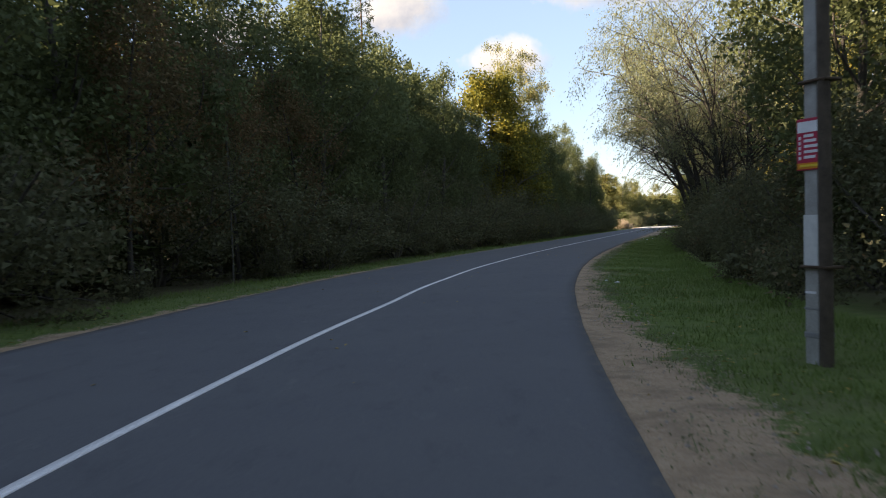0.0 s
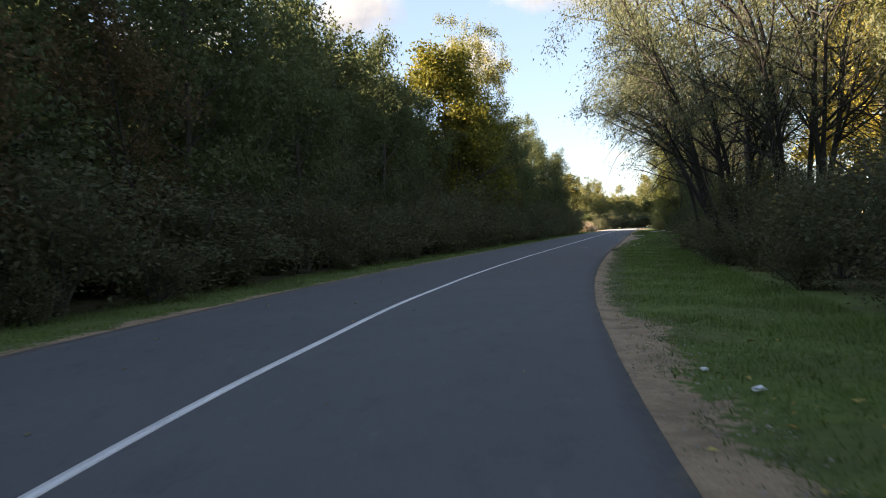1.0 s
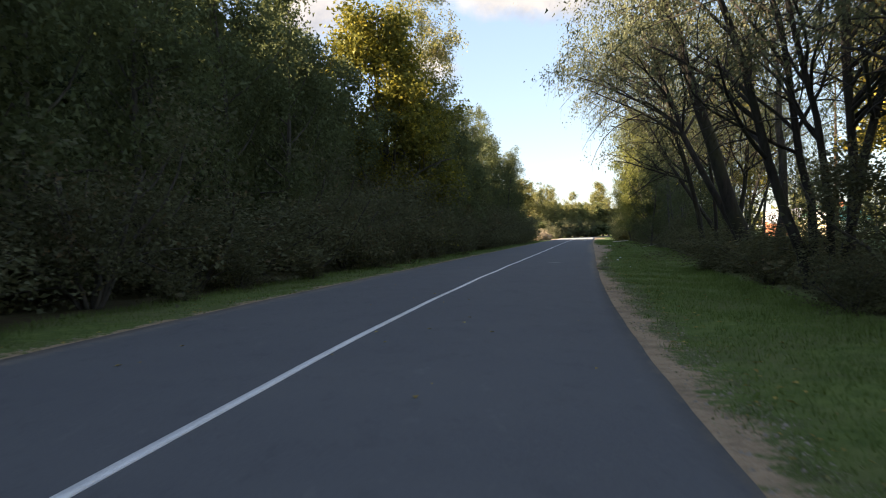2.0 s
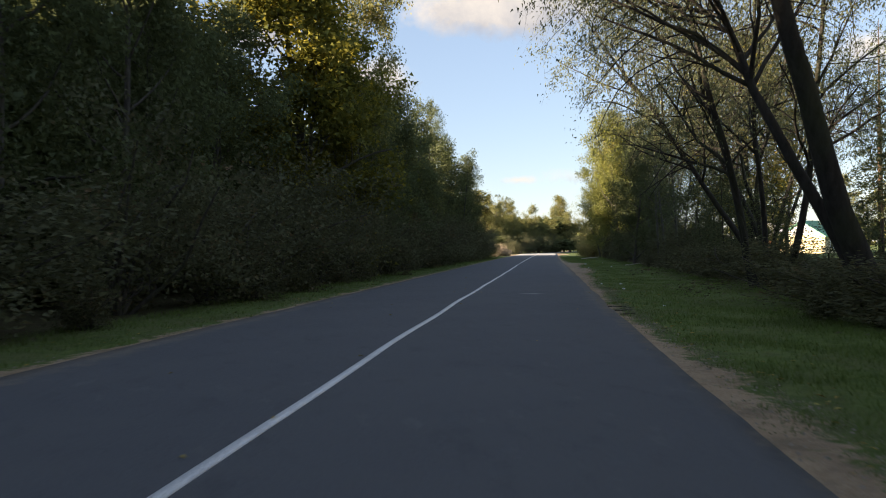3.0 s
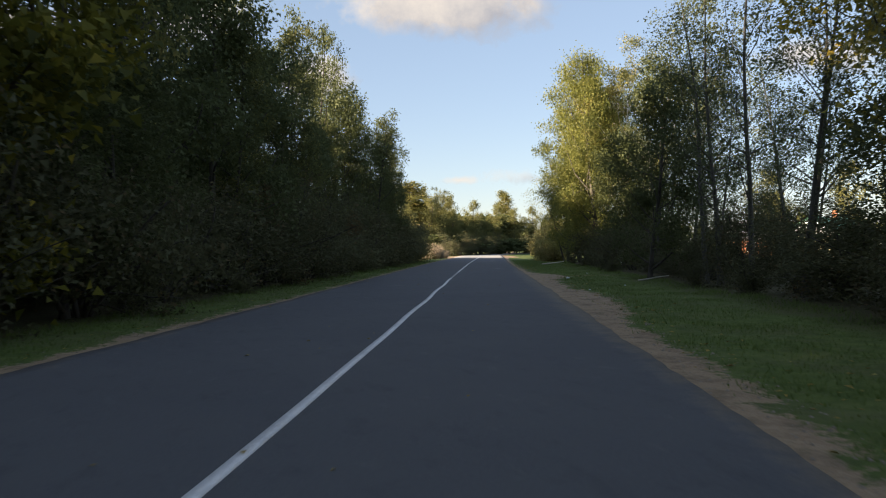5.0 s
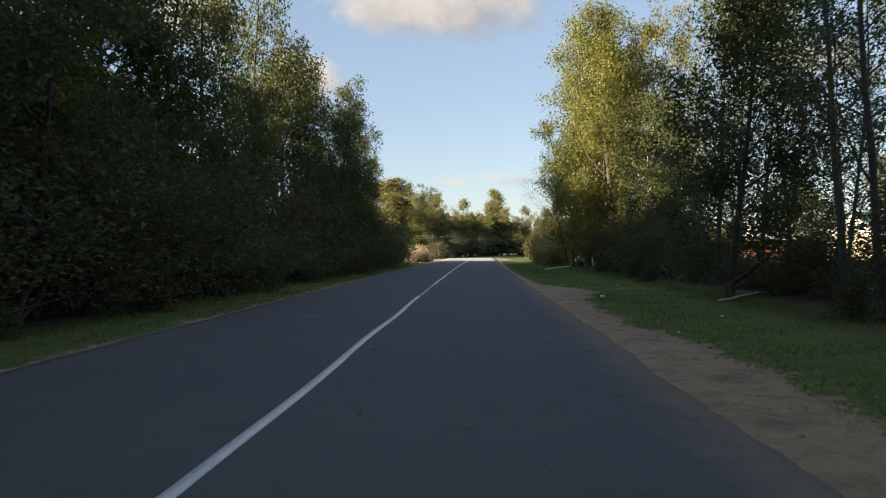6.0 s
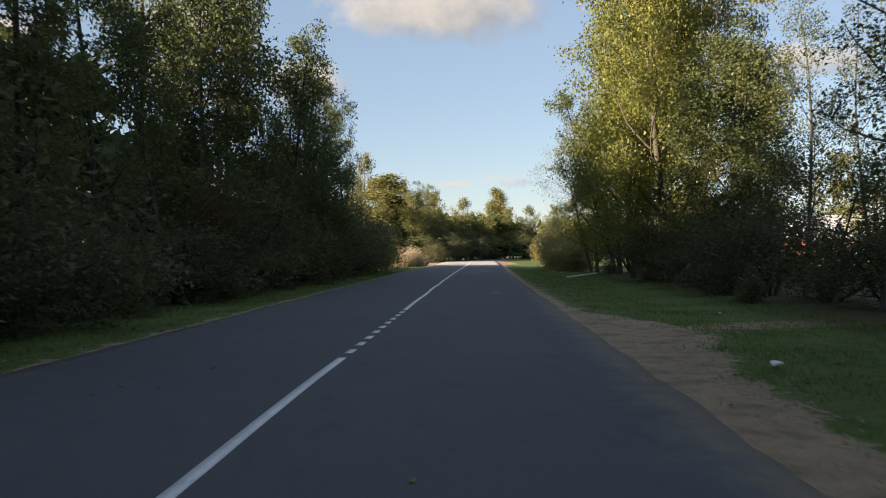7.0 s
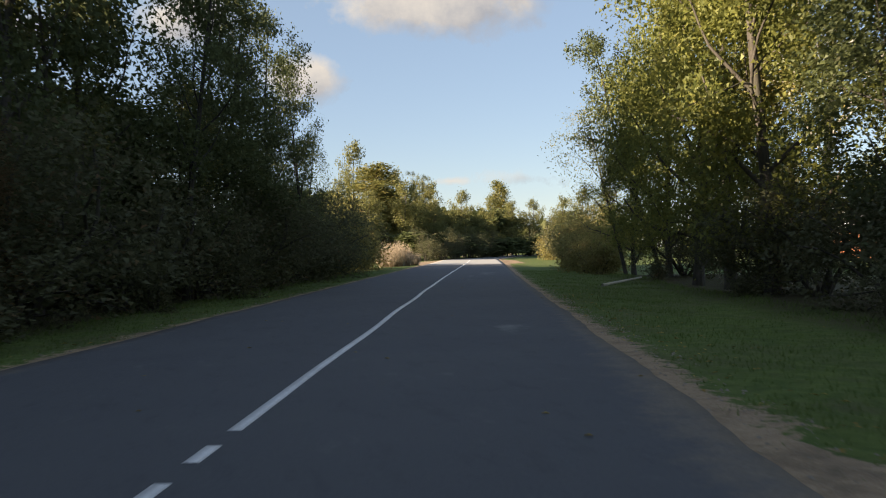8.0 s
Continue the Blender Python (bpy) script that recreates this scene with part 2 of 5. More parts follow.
def right_sand(s):
    return np.interp(s, [-30, 6, 9, 14, 20, 25, 26.5, 33, 47, 54, 60, 63, 65.5, 68, 72, 76, 82, 85, 90, 95, 98, 103, 107, 110, 113, 125, 160, 186, 190, 212, 218, 250],
                     [4.5, 4.4, 4.15, 4.0, 3.8, 4.15, 3.65, 3.65, 3.85, 3.55, 3.44, 3.55, 3.95, 3.6, 3.7, 3.95, 3.9, 4.4, 4.8, 4.3, 4.2, 4.4, 5.2, 5.0, 3.8, 3.6, 3.7, 3.9, 5.6, 5.4, 3.9, 3.8])


def left_sand(s):
    return -np.interp(s, [-30, 10, 20, 28, 35, 45, 60, 80, 95, 110, 160, 186, 192, 212, 218, 250], [4.0, 4.05, 3.85, 4.1, 3.8, 3.85, 3.8, 3.95, 3.75, 3.8, 3.8, 4.0, 6.4, 6.0, 4.2, 4.2])


def lump(x, y, scale):
    """Smooth value noise, about -1 to 1."""
    return (np.sin(x * 1.3 / scale + 1.7 * np.sin(y * 0.9 / scale)) + np.sin(y * 1.1 / scale + 1.3 * np.sin(x * 1.7 / scale + 2.0))) * 0.5


def ground_height(s, u):
    """Height of the verge beside the road."""
    a = np.abs(u) - HALF_ROAD
    h = -0.025 - 0.05 * np.clip(a / 1.2, 0, 1) + 0.02 * lump(s, u * 3, 1.1) * np.clip(a / 0.6, 0, 1)
    # ruts and clods where wheels leave the asphalt
    rough = np.clip(a / 0.35, 0, 1) * np.clip((2.2 - a) / 0.8, 0, 1) * np.interp(s, [0, 4, 30, 60, 82, 112, 122], [0.5, 1, 0.6, 0.7, 1.3, 1.3, 0.6])
    h = h + rough * (0.018 * lump(s + 2, u * 2.1, 0.33) + 0.014 * lump(s * 1.3, u * 1.9 + 4, 0.19))
    return h - 0.05 * np.clip((a - 1.5) / 3, 0, 1) + 0.10 * lump(s + 9, u, 4.0) * np.clip((a - 2.5) / 5, 0, 1)


def mesh_object(name, verts, faces, material, parent=None, label="", smooth=False):
    me = bpy.data.meshes.new(name)
    verts, faces = np.asarray(verts, np.float32), np.asarray(faces, np.int32)
    k = faces.shape[1]
    me.vertices.add(len(verts))
    me.vertices.foreach_set("co", verts.ravel())
    me.loops.add(faces.size)
    me.loops.foreach_set("vertex_index", faces.ravel())
    me.polygons.add(len(faces))
    me.polygons.foreach_set("loop_start", np.arange(0, faces.size, k, dtype=np.int32))
    me.polygons.foreach_set("loop_total", np.full(len(faces), k, np.int32))
    if smooth:
        me.polygons.foreach_set("use_smooth", np.ones(len(faces), bool))
    me.materials.append(material)
    me.update(calc_edges=True)
    ob = new(name, me)
    if parent is not None:
        ob.parent = parent
    if label:
        tagged(ob, label)
    return ob


def part(name, bm, material, parent, label=""):
    me = bpy.data.meshes.new(name)
    bm.to_mesh(me)
    bm.free()
    me.materials.append(material)
    ob = new(name, me)
    ob.parent = parent
    if label:
        tagged(ob, label)
    return ob


def sheet(rows, cols):
    """Quad faces of a rows x cols grid of vertices."""
    i = np.arange((rows - 1) * cols).reshape(rows - 1, cols)[:, :-1].ravel()
    return np.stack([i, i + 1, i + cols + 1, i + cols], 1)


def box_bm(sx, sy, sz, at=(0, 0, 0), bevel=0.0, bm=None):
    bm = bm or bmesh.new()
    made = bmesh.ops.create_cube(bm, size=1.0)["verts"]
    for v in made:
        v.co = Vector((v.co.x * sx + at[0], v.co.y * sy + at[1], v.co.z * sz + at[2]))
    if bevel:
        edges = list({e for v in made for e in v.link_edges})
        bmesh.ops.bevel(bm, geom=edges, offset=bevel, segments=2, affect="EDGES", profile=0.6)
    return bm


# ---------------------------------------------------------------- ground, road, paint
def build_ground():
    s = np.concatenate([np.arange(-38, 0, 1.0), np.arange(0, 126, 0.3), np.arange(126, 240, 0.8), np.arange(240, 330, 4.0)])
    # the strips beside the road, in road coordinates
    near = np.concatenate([np.arange(3.2, 7.0, 0.16), np.arange(7.0, 16, 1.0), np.arange(16, 60, 6.0), [90.0]])
    for side, name in ((1, "ground_right"), (-1, "ground_left")):
        S, A = np.meshgrid(s, near, indexing="ij")
        U = A * side
        x, y = at_road(S, U)
        z = ground_height(S, U)
        z[:, 0], z[:, -1] = -0.12, -0.7
        if side < 0:
            f = sheet(len(s), len(near))
        else:
            f = sheet(len(s), len(near))[:, ::-1]
        ob = mesh_object(name, np.stack([x, y, z], -1).reshape(-1, 3), f, M_GROUND, smooth=True)
        edge = right_sand(S) if side > 0 else -left_sand(S)
        edge = edge + 0.16 * lump(S, A, 0.5) + 0.08 * lump(S + 3, A * 2, 0.17)
        sand = np.clip(0.5 - (A - edge) / 0.8, 0, 1)
        if side > 0:   # a worn track leads off to the houses
            track = np.clip(1.5 - np.abs(S - 108.3 - 0.35 * (A - 4)) / 1.1, 0, 1) * np.clip((15 - A) / 6, 0, 0.75)
            sand = np.maximum(sand, track * 0.75)
        foot = 5.4 if side < 0 else 7.0
        wood = np.clip((A - foot) / 1.5, 0, 1) * (S < 150) * (A < 20)
        col = np.stack([sand, wood, 0 * sand, 0 * sand + 1], -1).reshape(-1, 4)
        at = ob.data.color_attributes.new("cover", "FLOAT_COLOR", "POINT")
        at.data.foreach_set("color", col.astype(np.float32).ravel())
        tagged(ob, "grass verge with sandy edge and leaf litter under the trees", "ground", kind="structure")
    # the wide sheet to the horizon
    r = np.concatenate([np.linspace(0, 300, 16), [600, 1200, 2400, 4000]])
    a = np.linspace(0, 2 * np.pi, 65)
    R, A = np.meshgrid(r, a, indexing="ij")
    v = np.stack([R * np.cos(A) + 30, R * np.sin(A) + 100, np.full(R.shape, -0.45)], -1).reshape(-1, 3)
    ob = mesh_object("ground", v, sheet(len(r), len(a)), M_GROUND)
    tagged(ob, "rough grassland reaching to the horizon", "ground", kind="structure")


def build_road():
    s = np.concatenate([np.arange(-38, 140, 0.2), np.arange(140, 330, 1.0)])
    u = np.array([-3.52, -3.25, -2.9, -2.4, -1.8, -1.2, -0.6, 0, 0.6, 1.2, 1.5, 1.8, 2.2, 2.6, 2.9, 3.15, 3.4])
    S, U = np.meshgrid(s, u, indexing="ij")
    crumbled = np.clip((S - 48) / 12, 0.25, 1)
    rag = (0.03 * lump(S, S * 0, 2.1) + 0.022 * lump(S + 5, S * 0, 0.7) + 0.012 * lump(S + 2, S * 0, 0.21)) * crumbled
    U2 = U + np.where(np.abs(U) > 3.3, rag * np.sign(U), 0)
    x, y = at_road(S, U2)
    z = 0.0 + 0 * S
    top = np.stack([x, y, z], -1).reshape(-1, 3)
    n = len(u)
    f = sheet(len(s), n)[:, ::-1]
    base = len(top)
    sides, sf = [], []
    for col, flip in ((0, False), (n - 1, True)):
        low = np.stack([x[:, col], y[:, col], np.full(len(s), -0.14)], -1)
        off = base + sum(len(q) for q in sides)
        sides.append(low)
        i = np.arange(len(s) - 1)
        q = np.stack([i * n + col, (i + 1) * n + col, off + i + 1, off + i], 1)
        sf.append(q if flip else q[:, ::-1])
    v = np.concatenate([top] + sides)
    ob = mesh_object("road", v, np.concatenate([f] + sf), M_ASPHALT)
    wear = np.zeros(len(v), np.float32)
    reach = np.where(U > 0, np.interp(S, [0, 45, 60, 75, 85, 112, 125], [0.18, 0.22, 0.75, 0.55, 1.0, 1.0, 0.6]), np.interp(S, [0, 20, 50, 70], [0.3, 0.45, 0.8, 0.45]))
    wear[:base] = (np.clip((np.abs(U) - 3.4 + reach) / reach, 0, 1) * (0.45 + 0.5 * reach)).ravel()
    at = ob.data.attributes.new("wear", "FLOAT", "POINT")
    at.data.foreach_set("value", wear)
    # pale spots, and a paler stretch before the bend
    spots = np.interp(S, [178, 188, 214, 226], [0.0, 1.0, 1.0, 0.45])
    for s0, u0, ls, lu, k in ((63.6, 1.72, 0.42, 0.55, 0.62), (153, 2.0, 7.0, 0.9, 0.42), (149, 1.2, 1.5, 0.4, 0.5), (143, 1.1, 2.5, 0.5, 0.4), (121, 2.2, 2.0, 0.7, 0.4), (97, -1.6, 3.0, 0.7, 0.35)):
        spots = np.maximum(spots, k * np.exp(-((S - s0) / ls) ** 2 - ((U - u0) / lu) ** 2))
    pale = np.zeros(len(v), np.float32)
    pale[:base] = spots.ravel()
    ob.data.attributes.new("pale", "FLOAT", "POINT").data.foreach_set("value", pale)
    tagged(ob, "grey worn asphalt country road with crumbled edges", "road", kind="structure")
    return ob


LINE_END, LINE_START, LINE_W = 104.2, 113.05, 0.10


def strip(name, s0, s1, width, z, material, parent, shift=0.0):
    s = np.linspace(s0, s1, max(2, int((s1 - s0) / 0.5)))
    wob = 0.02 * lump(s, s * 0, 2.2) + np.interp(s, [0, 6, 10, 16, 20, 25, 60, 80, 105], [0.03, 0.035, 0.06, 0.13, 0.08, 0.03, 0.035, 0.03, 0.0]) + shift
    verts = []
    for u, h in ((-width / 2, z), (width / 2, z), (width / 2, 0.0005), (-width / 2, 0.0005)):
        x, y = at_road(s, u + wob)
        verts.append(np.stack([x, y, np.full(len(s), h)], -1))
    v = np.stack(verts, 1).reshape(-1, 3)
    i = np.arange(len(s) - 1)[:, None] * 4
    f = np.concatenate([i + [0, 4, 5, 1], i + [1, 5, 6, 2], i + [3, 7, 4, 0]])[:, ::-1]
    return mesh_object(name, v, f, material, parent)


def build_markings(road):
    paint = new("centre_marking")
    tagged(paint, "white painted centre line, broken into short dashes at a drive", "road marking", kind="structure")
    strip("solid_line", -30, LINE_END, LINE_W, 0.005, M_PAINT, paint)
    strip("solid_line", LINE_START, 300, LINE_W, 0.005, M_PAINT, paint)
    period = (LINE_START - LINE_END) / 9.5
    for k in range(9):
        a = LINE_END + period * (k + 0.5)
        strip("dash", a, a + period * 0.5, LINE_W, 0.005, M_PAINT, paint)


build_ground()
road = build_road()
build_markings(road)


# ---------------------------------------------------------------- growing things
class Grower:
    """Collects tapered limbs and the places where leaves sit."""

    def __init__(self, seed):
        self.rng = np.random.default_rng(seed)
        self.v, self.f, self.count, self.tips = [], [], 0, []

    def limb(self, pts, radii, sides=6):
        pts, radii = np.asarray(pts, float), np.asarray(radii, float)
        t = np.gradient(pts, axis=0)
        t /= np.linalg.norm(t, axis=1)[:, None] + 1e-9
        ref = np.array([0.31, 0.95, 0.05]) if abs(t[0, 2]) > 0.5 else np.array([0.0, 0.0, 1.0])
        a = np.cross(t, ref)
        a /= np.linalg.norm(a, axis=1)[:, None] + 1e-9
        b = np.cross(t, a)
        ang = np.linspace(0, 2 * np.pi, sides, endpoint=False)
        ring = pts[:, None] + radii[:, None, None] * (np.cos(ang)[None, :, None] * a[:, None] + np.sin(ang)[None, :, None] * b[:, None])
        n = len(pts)
        i = np.arange(n - 1)[:, None] * sides + np.arange(sides)[None]
        j = np.arange(n - 1)[:, None] * sides + (np.arange(sides)[None] + 1) % sides
        f = np.stack([i, j, j + sides, i + sides], -1).reshape(-1, 4)
        self.v.append(ring.reshape(-1, 3))
        self.f.append(f + self.count)
        self.count += n * sides

    def wander(self, start, way, length, n, bend, lift):
        """A wandering line: lift pulls it up (or down) by so much per step."""
        p, d = [np.asarray(start, float)], np.asarray(way, float)
        d = d / np.linalg.norm(d)
        for _ in range(n):
            d = d + self.rng.normal(0, bend, 3) + np.array([0, 0, lift])
            d /= np.linalg.norm(d)
            p.append(p[-1] + d * length / n)
        return np.array(p), d

    def branch(self, start, way, length, radius, depth, spec):
        n = max(3, int(4 + depth))
        pts, _ = self.wander(start, way, length, n, spec["bend"], spec["lift"][depth])
        r = np.linspace(radius, radius * (0.35 if depth else 0.25), n + 1)
        if radius > spec.get("thin", 0.02):
            self.limb(pts, r, 6 if depth > 1 else 4)
        elif spec.get("twigs") and self.rng.random() < 0.6:
            self.limb(pts[::2], r[::2] * 0.38, 3)
        if depth == 0:
            self.tips.append(pts)
            return
        if depth == 1:
            self.tips.append(pts[n // 2:])
        for _ in range(spec["kids"][depth]):
            u = self.rng.uniform(spec.get("bare", 0.25), 1.0)
            k = min(int(u * n), n - 1)
            base = pts[k] + (pts[k + 1] - pts[k]) * (u * n - k)
            along = pts[k + 1] - pts[k]
            along /= np.linalg.norm(along)
            side = self.rng.normal(0, 1, 3)
            side -= along * (side @ along)
            side /= np.linalg.norm(side) + 1e-9
            way2 = along * spec["keep"] + side
            self.branch(base, way2, length * spec["short"] * self.rng.uniform(0.7, 1.25) * (1.15 - 0.45 * u), max(r[k] * 0.5, 0.008), depth - 1, spec)

    def wood(self, parent, material, name="trunk"):
        return mesh_object(name, np.concatenate(self.v), np.concatenate(self.f), material, parent, smooth=True)

    def leaf_places(self, count, spread):
        """Places along the last twigs, thickest towards their ends."""
        seg = [np.concatenate([t[:-1], t[1:]], 1) for t in self.tips]
        seg = np.concatenate(seg)
        length = np.linalg.norm(seg[:, 3:] - seg[:, :3], axis=1)
        pick = self.rng.choice(len(seg), count, p=length / length.sum())
        w = self.rng.random((count, 1))
        p = seg[pick, :3] * (1 - w) + seg[pick, 3:] * w
        d = seg[pick, 3:] - seg[pick, :3]
        d /= np.linalg.norm(d, axis=1)[:, None] + 1e-9
        return p + self.rng.normal(0, spread, (count, 3)), d

    def leaves(self, parent, material, count, spread, size, slim=0.55, hang=0.3, name="crown", floor=0.05, corners=4):
        p, d = self.leaf_places(count, spread)
        p[:, 2] = np.maximum(p[:, 2], floor)
        return leaf_mesh(self.rng, p, d, size, slim, hang, material, parent, name, corners)


def leaf_mesh(rng, p, d, size, slim, hang, material, parent, name, corners=4):
    """One leaf at every place: four-cornered and slightly folded, or three-cornered where it is small or far."""
    n = len(p)
    way = d * 0.5 + rng.normal(0, 0.75, (n, 3)) + np.array([0, 0, -hang])
    way /= np.linalg.norm(way, axis=1)[:, None] + 1e-9
    side = np.cross(way, rng.normal(0, 1, (n, 3)))
    side /= np.linalg.norm(side, axis=1)[:, None] + 1e-9
    up = np.cross(side, way)
    L = size * rng.uniform(0.6, 1.35, (n, 1))
    w = L * slim * 0.5
    mid = p + way * L * 0.45
    if corners == 3:
        tip = p + way * L
        v = np.stack([p + side * w * 0.9, tip, p + way * L * 0.2 - side * w * 1.1], 1).reshape(-1, 3)
        return mesh_object(name, v, np.arange(n * 3).reshape(n, 3), material, parent)
    v = np.stack([p, mid + side * w + up * w * 0.35, p + way * L, mid - side * w + up * w * 0.35], 1).reshape(-1, 3)
    f = np.arange(n * 4).reshape(n, 4)
    return mesh_object(name, v, f, material, parent)


def broadleaf(name, seed, height, radius, bark, leaf, count, size, crown_from=0.25, wide=0.35, slim=0.6, hang=0.25, lean=0.05, boughs=22, spread=0.22, lift=0.10, corners=4):
    """A tree with one trunk and boughs from crown_from of its height to its top."""
    g = Grower(seed)
    root = new(name)
    n = 12
    pts, _ = g.wander((0, 0, -0.3), (g.rng.normal(0, lean), g.rng.normal(0, lean), 1), height * 0.97, n, 0.035, 0.03)
    r = radius * np.linspace(1, 0.12, n + 1) ** 0.9
    r[0] *= 1.5
    g.limb(pts, r, 8)
    spec = dict(bend=0.16, lift=[0.0, 0.02, lift], kids=[0, 4, 6], short=0.5, keep=0.75, thin=0.022 if size < 0.3 else 0.045)
    for k in range(boughs):
        u = crown_from + (0.98 - crown_from) * (k + g.rng.random()) / boughs
        i = min(int(u * n), n - 1)
        base = pts[i] + (pts[i + 1] - pts[i]) * (u * n - i)
        a = k * 2.4 + g.rng.normal(0, 0.4)
        shape = math.sin(math.pi * min(1.0, 0.18 + 0.80 * (u - crown_from) / (1 - crown_from))) ** 0.7
        length = height * wide * max(0.3, shape) * g.rng.uniform(0.7, 1.2)
        g.branch(base, (math.cos(a), math.sin(a), 0.35 + 0.7 * u), length, r[i] * 0.42, 2, spec)
    g.wood(root, bark)
    g.leaves(root, leaf, count, spread, size, slim, hang, corners=corners)
    return root


def willow(name, seed, height, stems, leaf_count, size=0.1, first=0.30, low=0.22):
    """A many-stemmed willow. stems: direction in degrees (180 is towards the road), tilt, radius, share of the height. Fine sprays hang from every bough."""
    g = Grower(seed)
    root = new(name)
    spec = dict(bend=0.13, lift=[-0.42, -0.16, 0.03], kids=[0, 6, 7], short=0.62, keep=0.95, bare=0.2, thin=0.013, twigs=True)
    for turn, tilt, radius, share in stems:
        a = radians(turn) + g.rng.normal(0, 0.1)
        n = 10
        pts, _ = g.wander((0.35 * math.cos(a), 0.35 * math.sin(a), -0.3), (math.cos(a) * tilt, math.sin(a) * tilt, 1), height * share, n, 0.075, 0.015)
        r = radius * np.linspace(1, 0.2, n + 1) ** 0.85
        r[0] *= 1.25
        g.limb(pts, r, 9)
        for j in range(14):
            u = g.rng.uniform(first, 1.0)
            i = min(int(u * n), n - 1)
            b = pts[i] + (pts[i + 1] - pts[i]) * (u * n - i)
            c = a + g.rng.normal(0, 1.25)
            g.branch(b, (math.cos(c), math.sin(c), g.rng.uniform(0.35, 1.3)), height * g.rng.uniform(0.22, 0.38), min(r[i] * 0.55, 0.075), 2, spec)
    g.wood(root, M_WILLOW_BARK)
    g.tips = [t for t in g.tips if t[-1, 2] > low * height]
    g.leaves(root, M_LEAF_WILLOW, leaf_count, 0.13, size * 1.22, 0.42, 0.8, corners=3)
    return root


def birch(name, seed, height, count, leaf, bark, wide=0.2, weep=True, size=0.12, first=0.26):
    g = Grower(seed)
    root = new(name)
    n = 14
    pts, _ = g.wander((0, 0, -0.3), (g.rng.normal(0, 0.04), g.rng.normal(0, 0.04), 1), height * 0.98, n, 0.03, 0.02)
    r = height * 0.011 * np.linspace(1, 0.08, n + 1)
    g.limb(pts, r, 7)
    spec = dict(bend=0.12, lift=[-0.30 if weep else -0.02, -0.07, 0.03], kids=[0, 4, 6], short=0.55, keep=0.9, thin=0.009)
    for k in range(26):
        u = first + (0.98 - first) * (k + g.rng.random()) / 26
        i = min(int(u * n), n - 1)
        b = pts[i] + (pts[i + 1] - pts[i]) * (u * n - i)
        a = k * 2.4 + g.rng.normal(0, 0.4)
        g.branch(b, (math.cos(a), math.sin(a), 1.0), height * wide * (1.15 - 0.75 * abs(u - 0.45)) * g.rng.uniform(0.7, 1.2), r[i] * 0.4, 2, spec)
    g.wood(root, bark)
    g.leaves(root, leaf, count, 0.18, size, 0.8, 0.5, corners=3)
    return root


def spruce(name, seed, height, count):
    g = Grower(seed)
    root = new(name)
    g.limb([(0, 0, -0.3), (0.05, 0, height * 0.5), (0, 0.03, height)], [height * 0.013, height * 0.008, 0.01], 8)
    for k in range(95):
        u = 0.08 + 0.91 * (k / 95) ** 0.9
        a = k * 2.4 + g.rng.normal(0, 0.2)
        length = (1.02 - u) * height * 0.24 * g.rng.uniform(0.8, 1.1) + 0.15
        pts, _ = g.wander((0, 0, u * height), (math.cos(a), math.sin(a), -0.1), length, 4, 0.05, -0.04)
        g.limb(pts, np.linspace(0.03, 0.008, 5) * (1.2 - u), 4)
        g.tips.append(pts)
        for _ in range(5):
            w = g.rng.uniform(0.3, 0.95)
            b = pts[0] + (pts[-1] - pts[0]) * w
            c = a + g.rng.choice([-1, 1]) * g.rng.uniform(0.6, 1.0)
            q, _ = g.wander(b, (math.cos(c), math.sin(c), -0.35), length * 0.35, 2, 0.05, -0.05)
            g.tips.append(q)
    g.wood(root, M_PINE_BARK)
    g.leaves(root, M_NEEDLE, count, 0.06, 0.2, 0.3, 0.35, corners=3)
    return root


def shrub(name, seed, height, wide, leaf, count, size=0.12, stems=9, slim=0.7, corners=3):
    """A bush of many stems that carries leaves nearly to the ground."""
    g = Grower(seed)
    root = new(name)
    spec = dict(bend=0.2, lift=[-0.03, 0.02, 0.05], kids=[0, 4, 6], short=0.5, keep=0.7, bare=0.08)
    for k in range(stems):
        a = k * 2.4 + g.rng.normal(0, 0.3)
        tilt = g.rng.uniform(0.15, 1.0) * wide / height
        g.branch((0.05 * math.cos(a), 0.05 * math.sin(a), -0.2), (math.cos(a) * tilt, math.sin(a) * tilt, 1), height * g.rng.uniform(0.65, 1.0), 0.05, 2, spec)
    g.wood(root, M_BARK, "stem")
    g.leaves(root, leaf, count, 0.2, size, slim, 0.2, corners=corners)
    return root


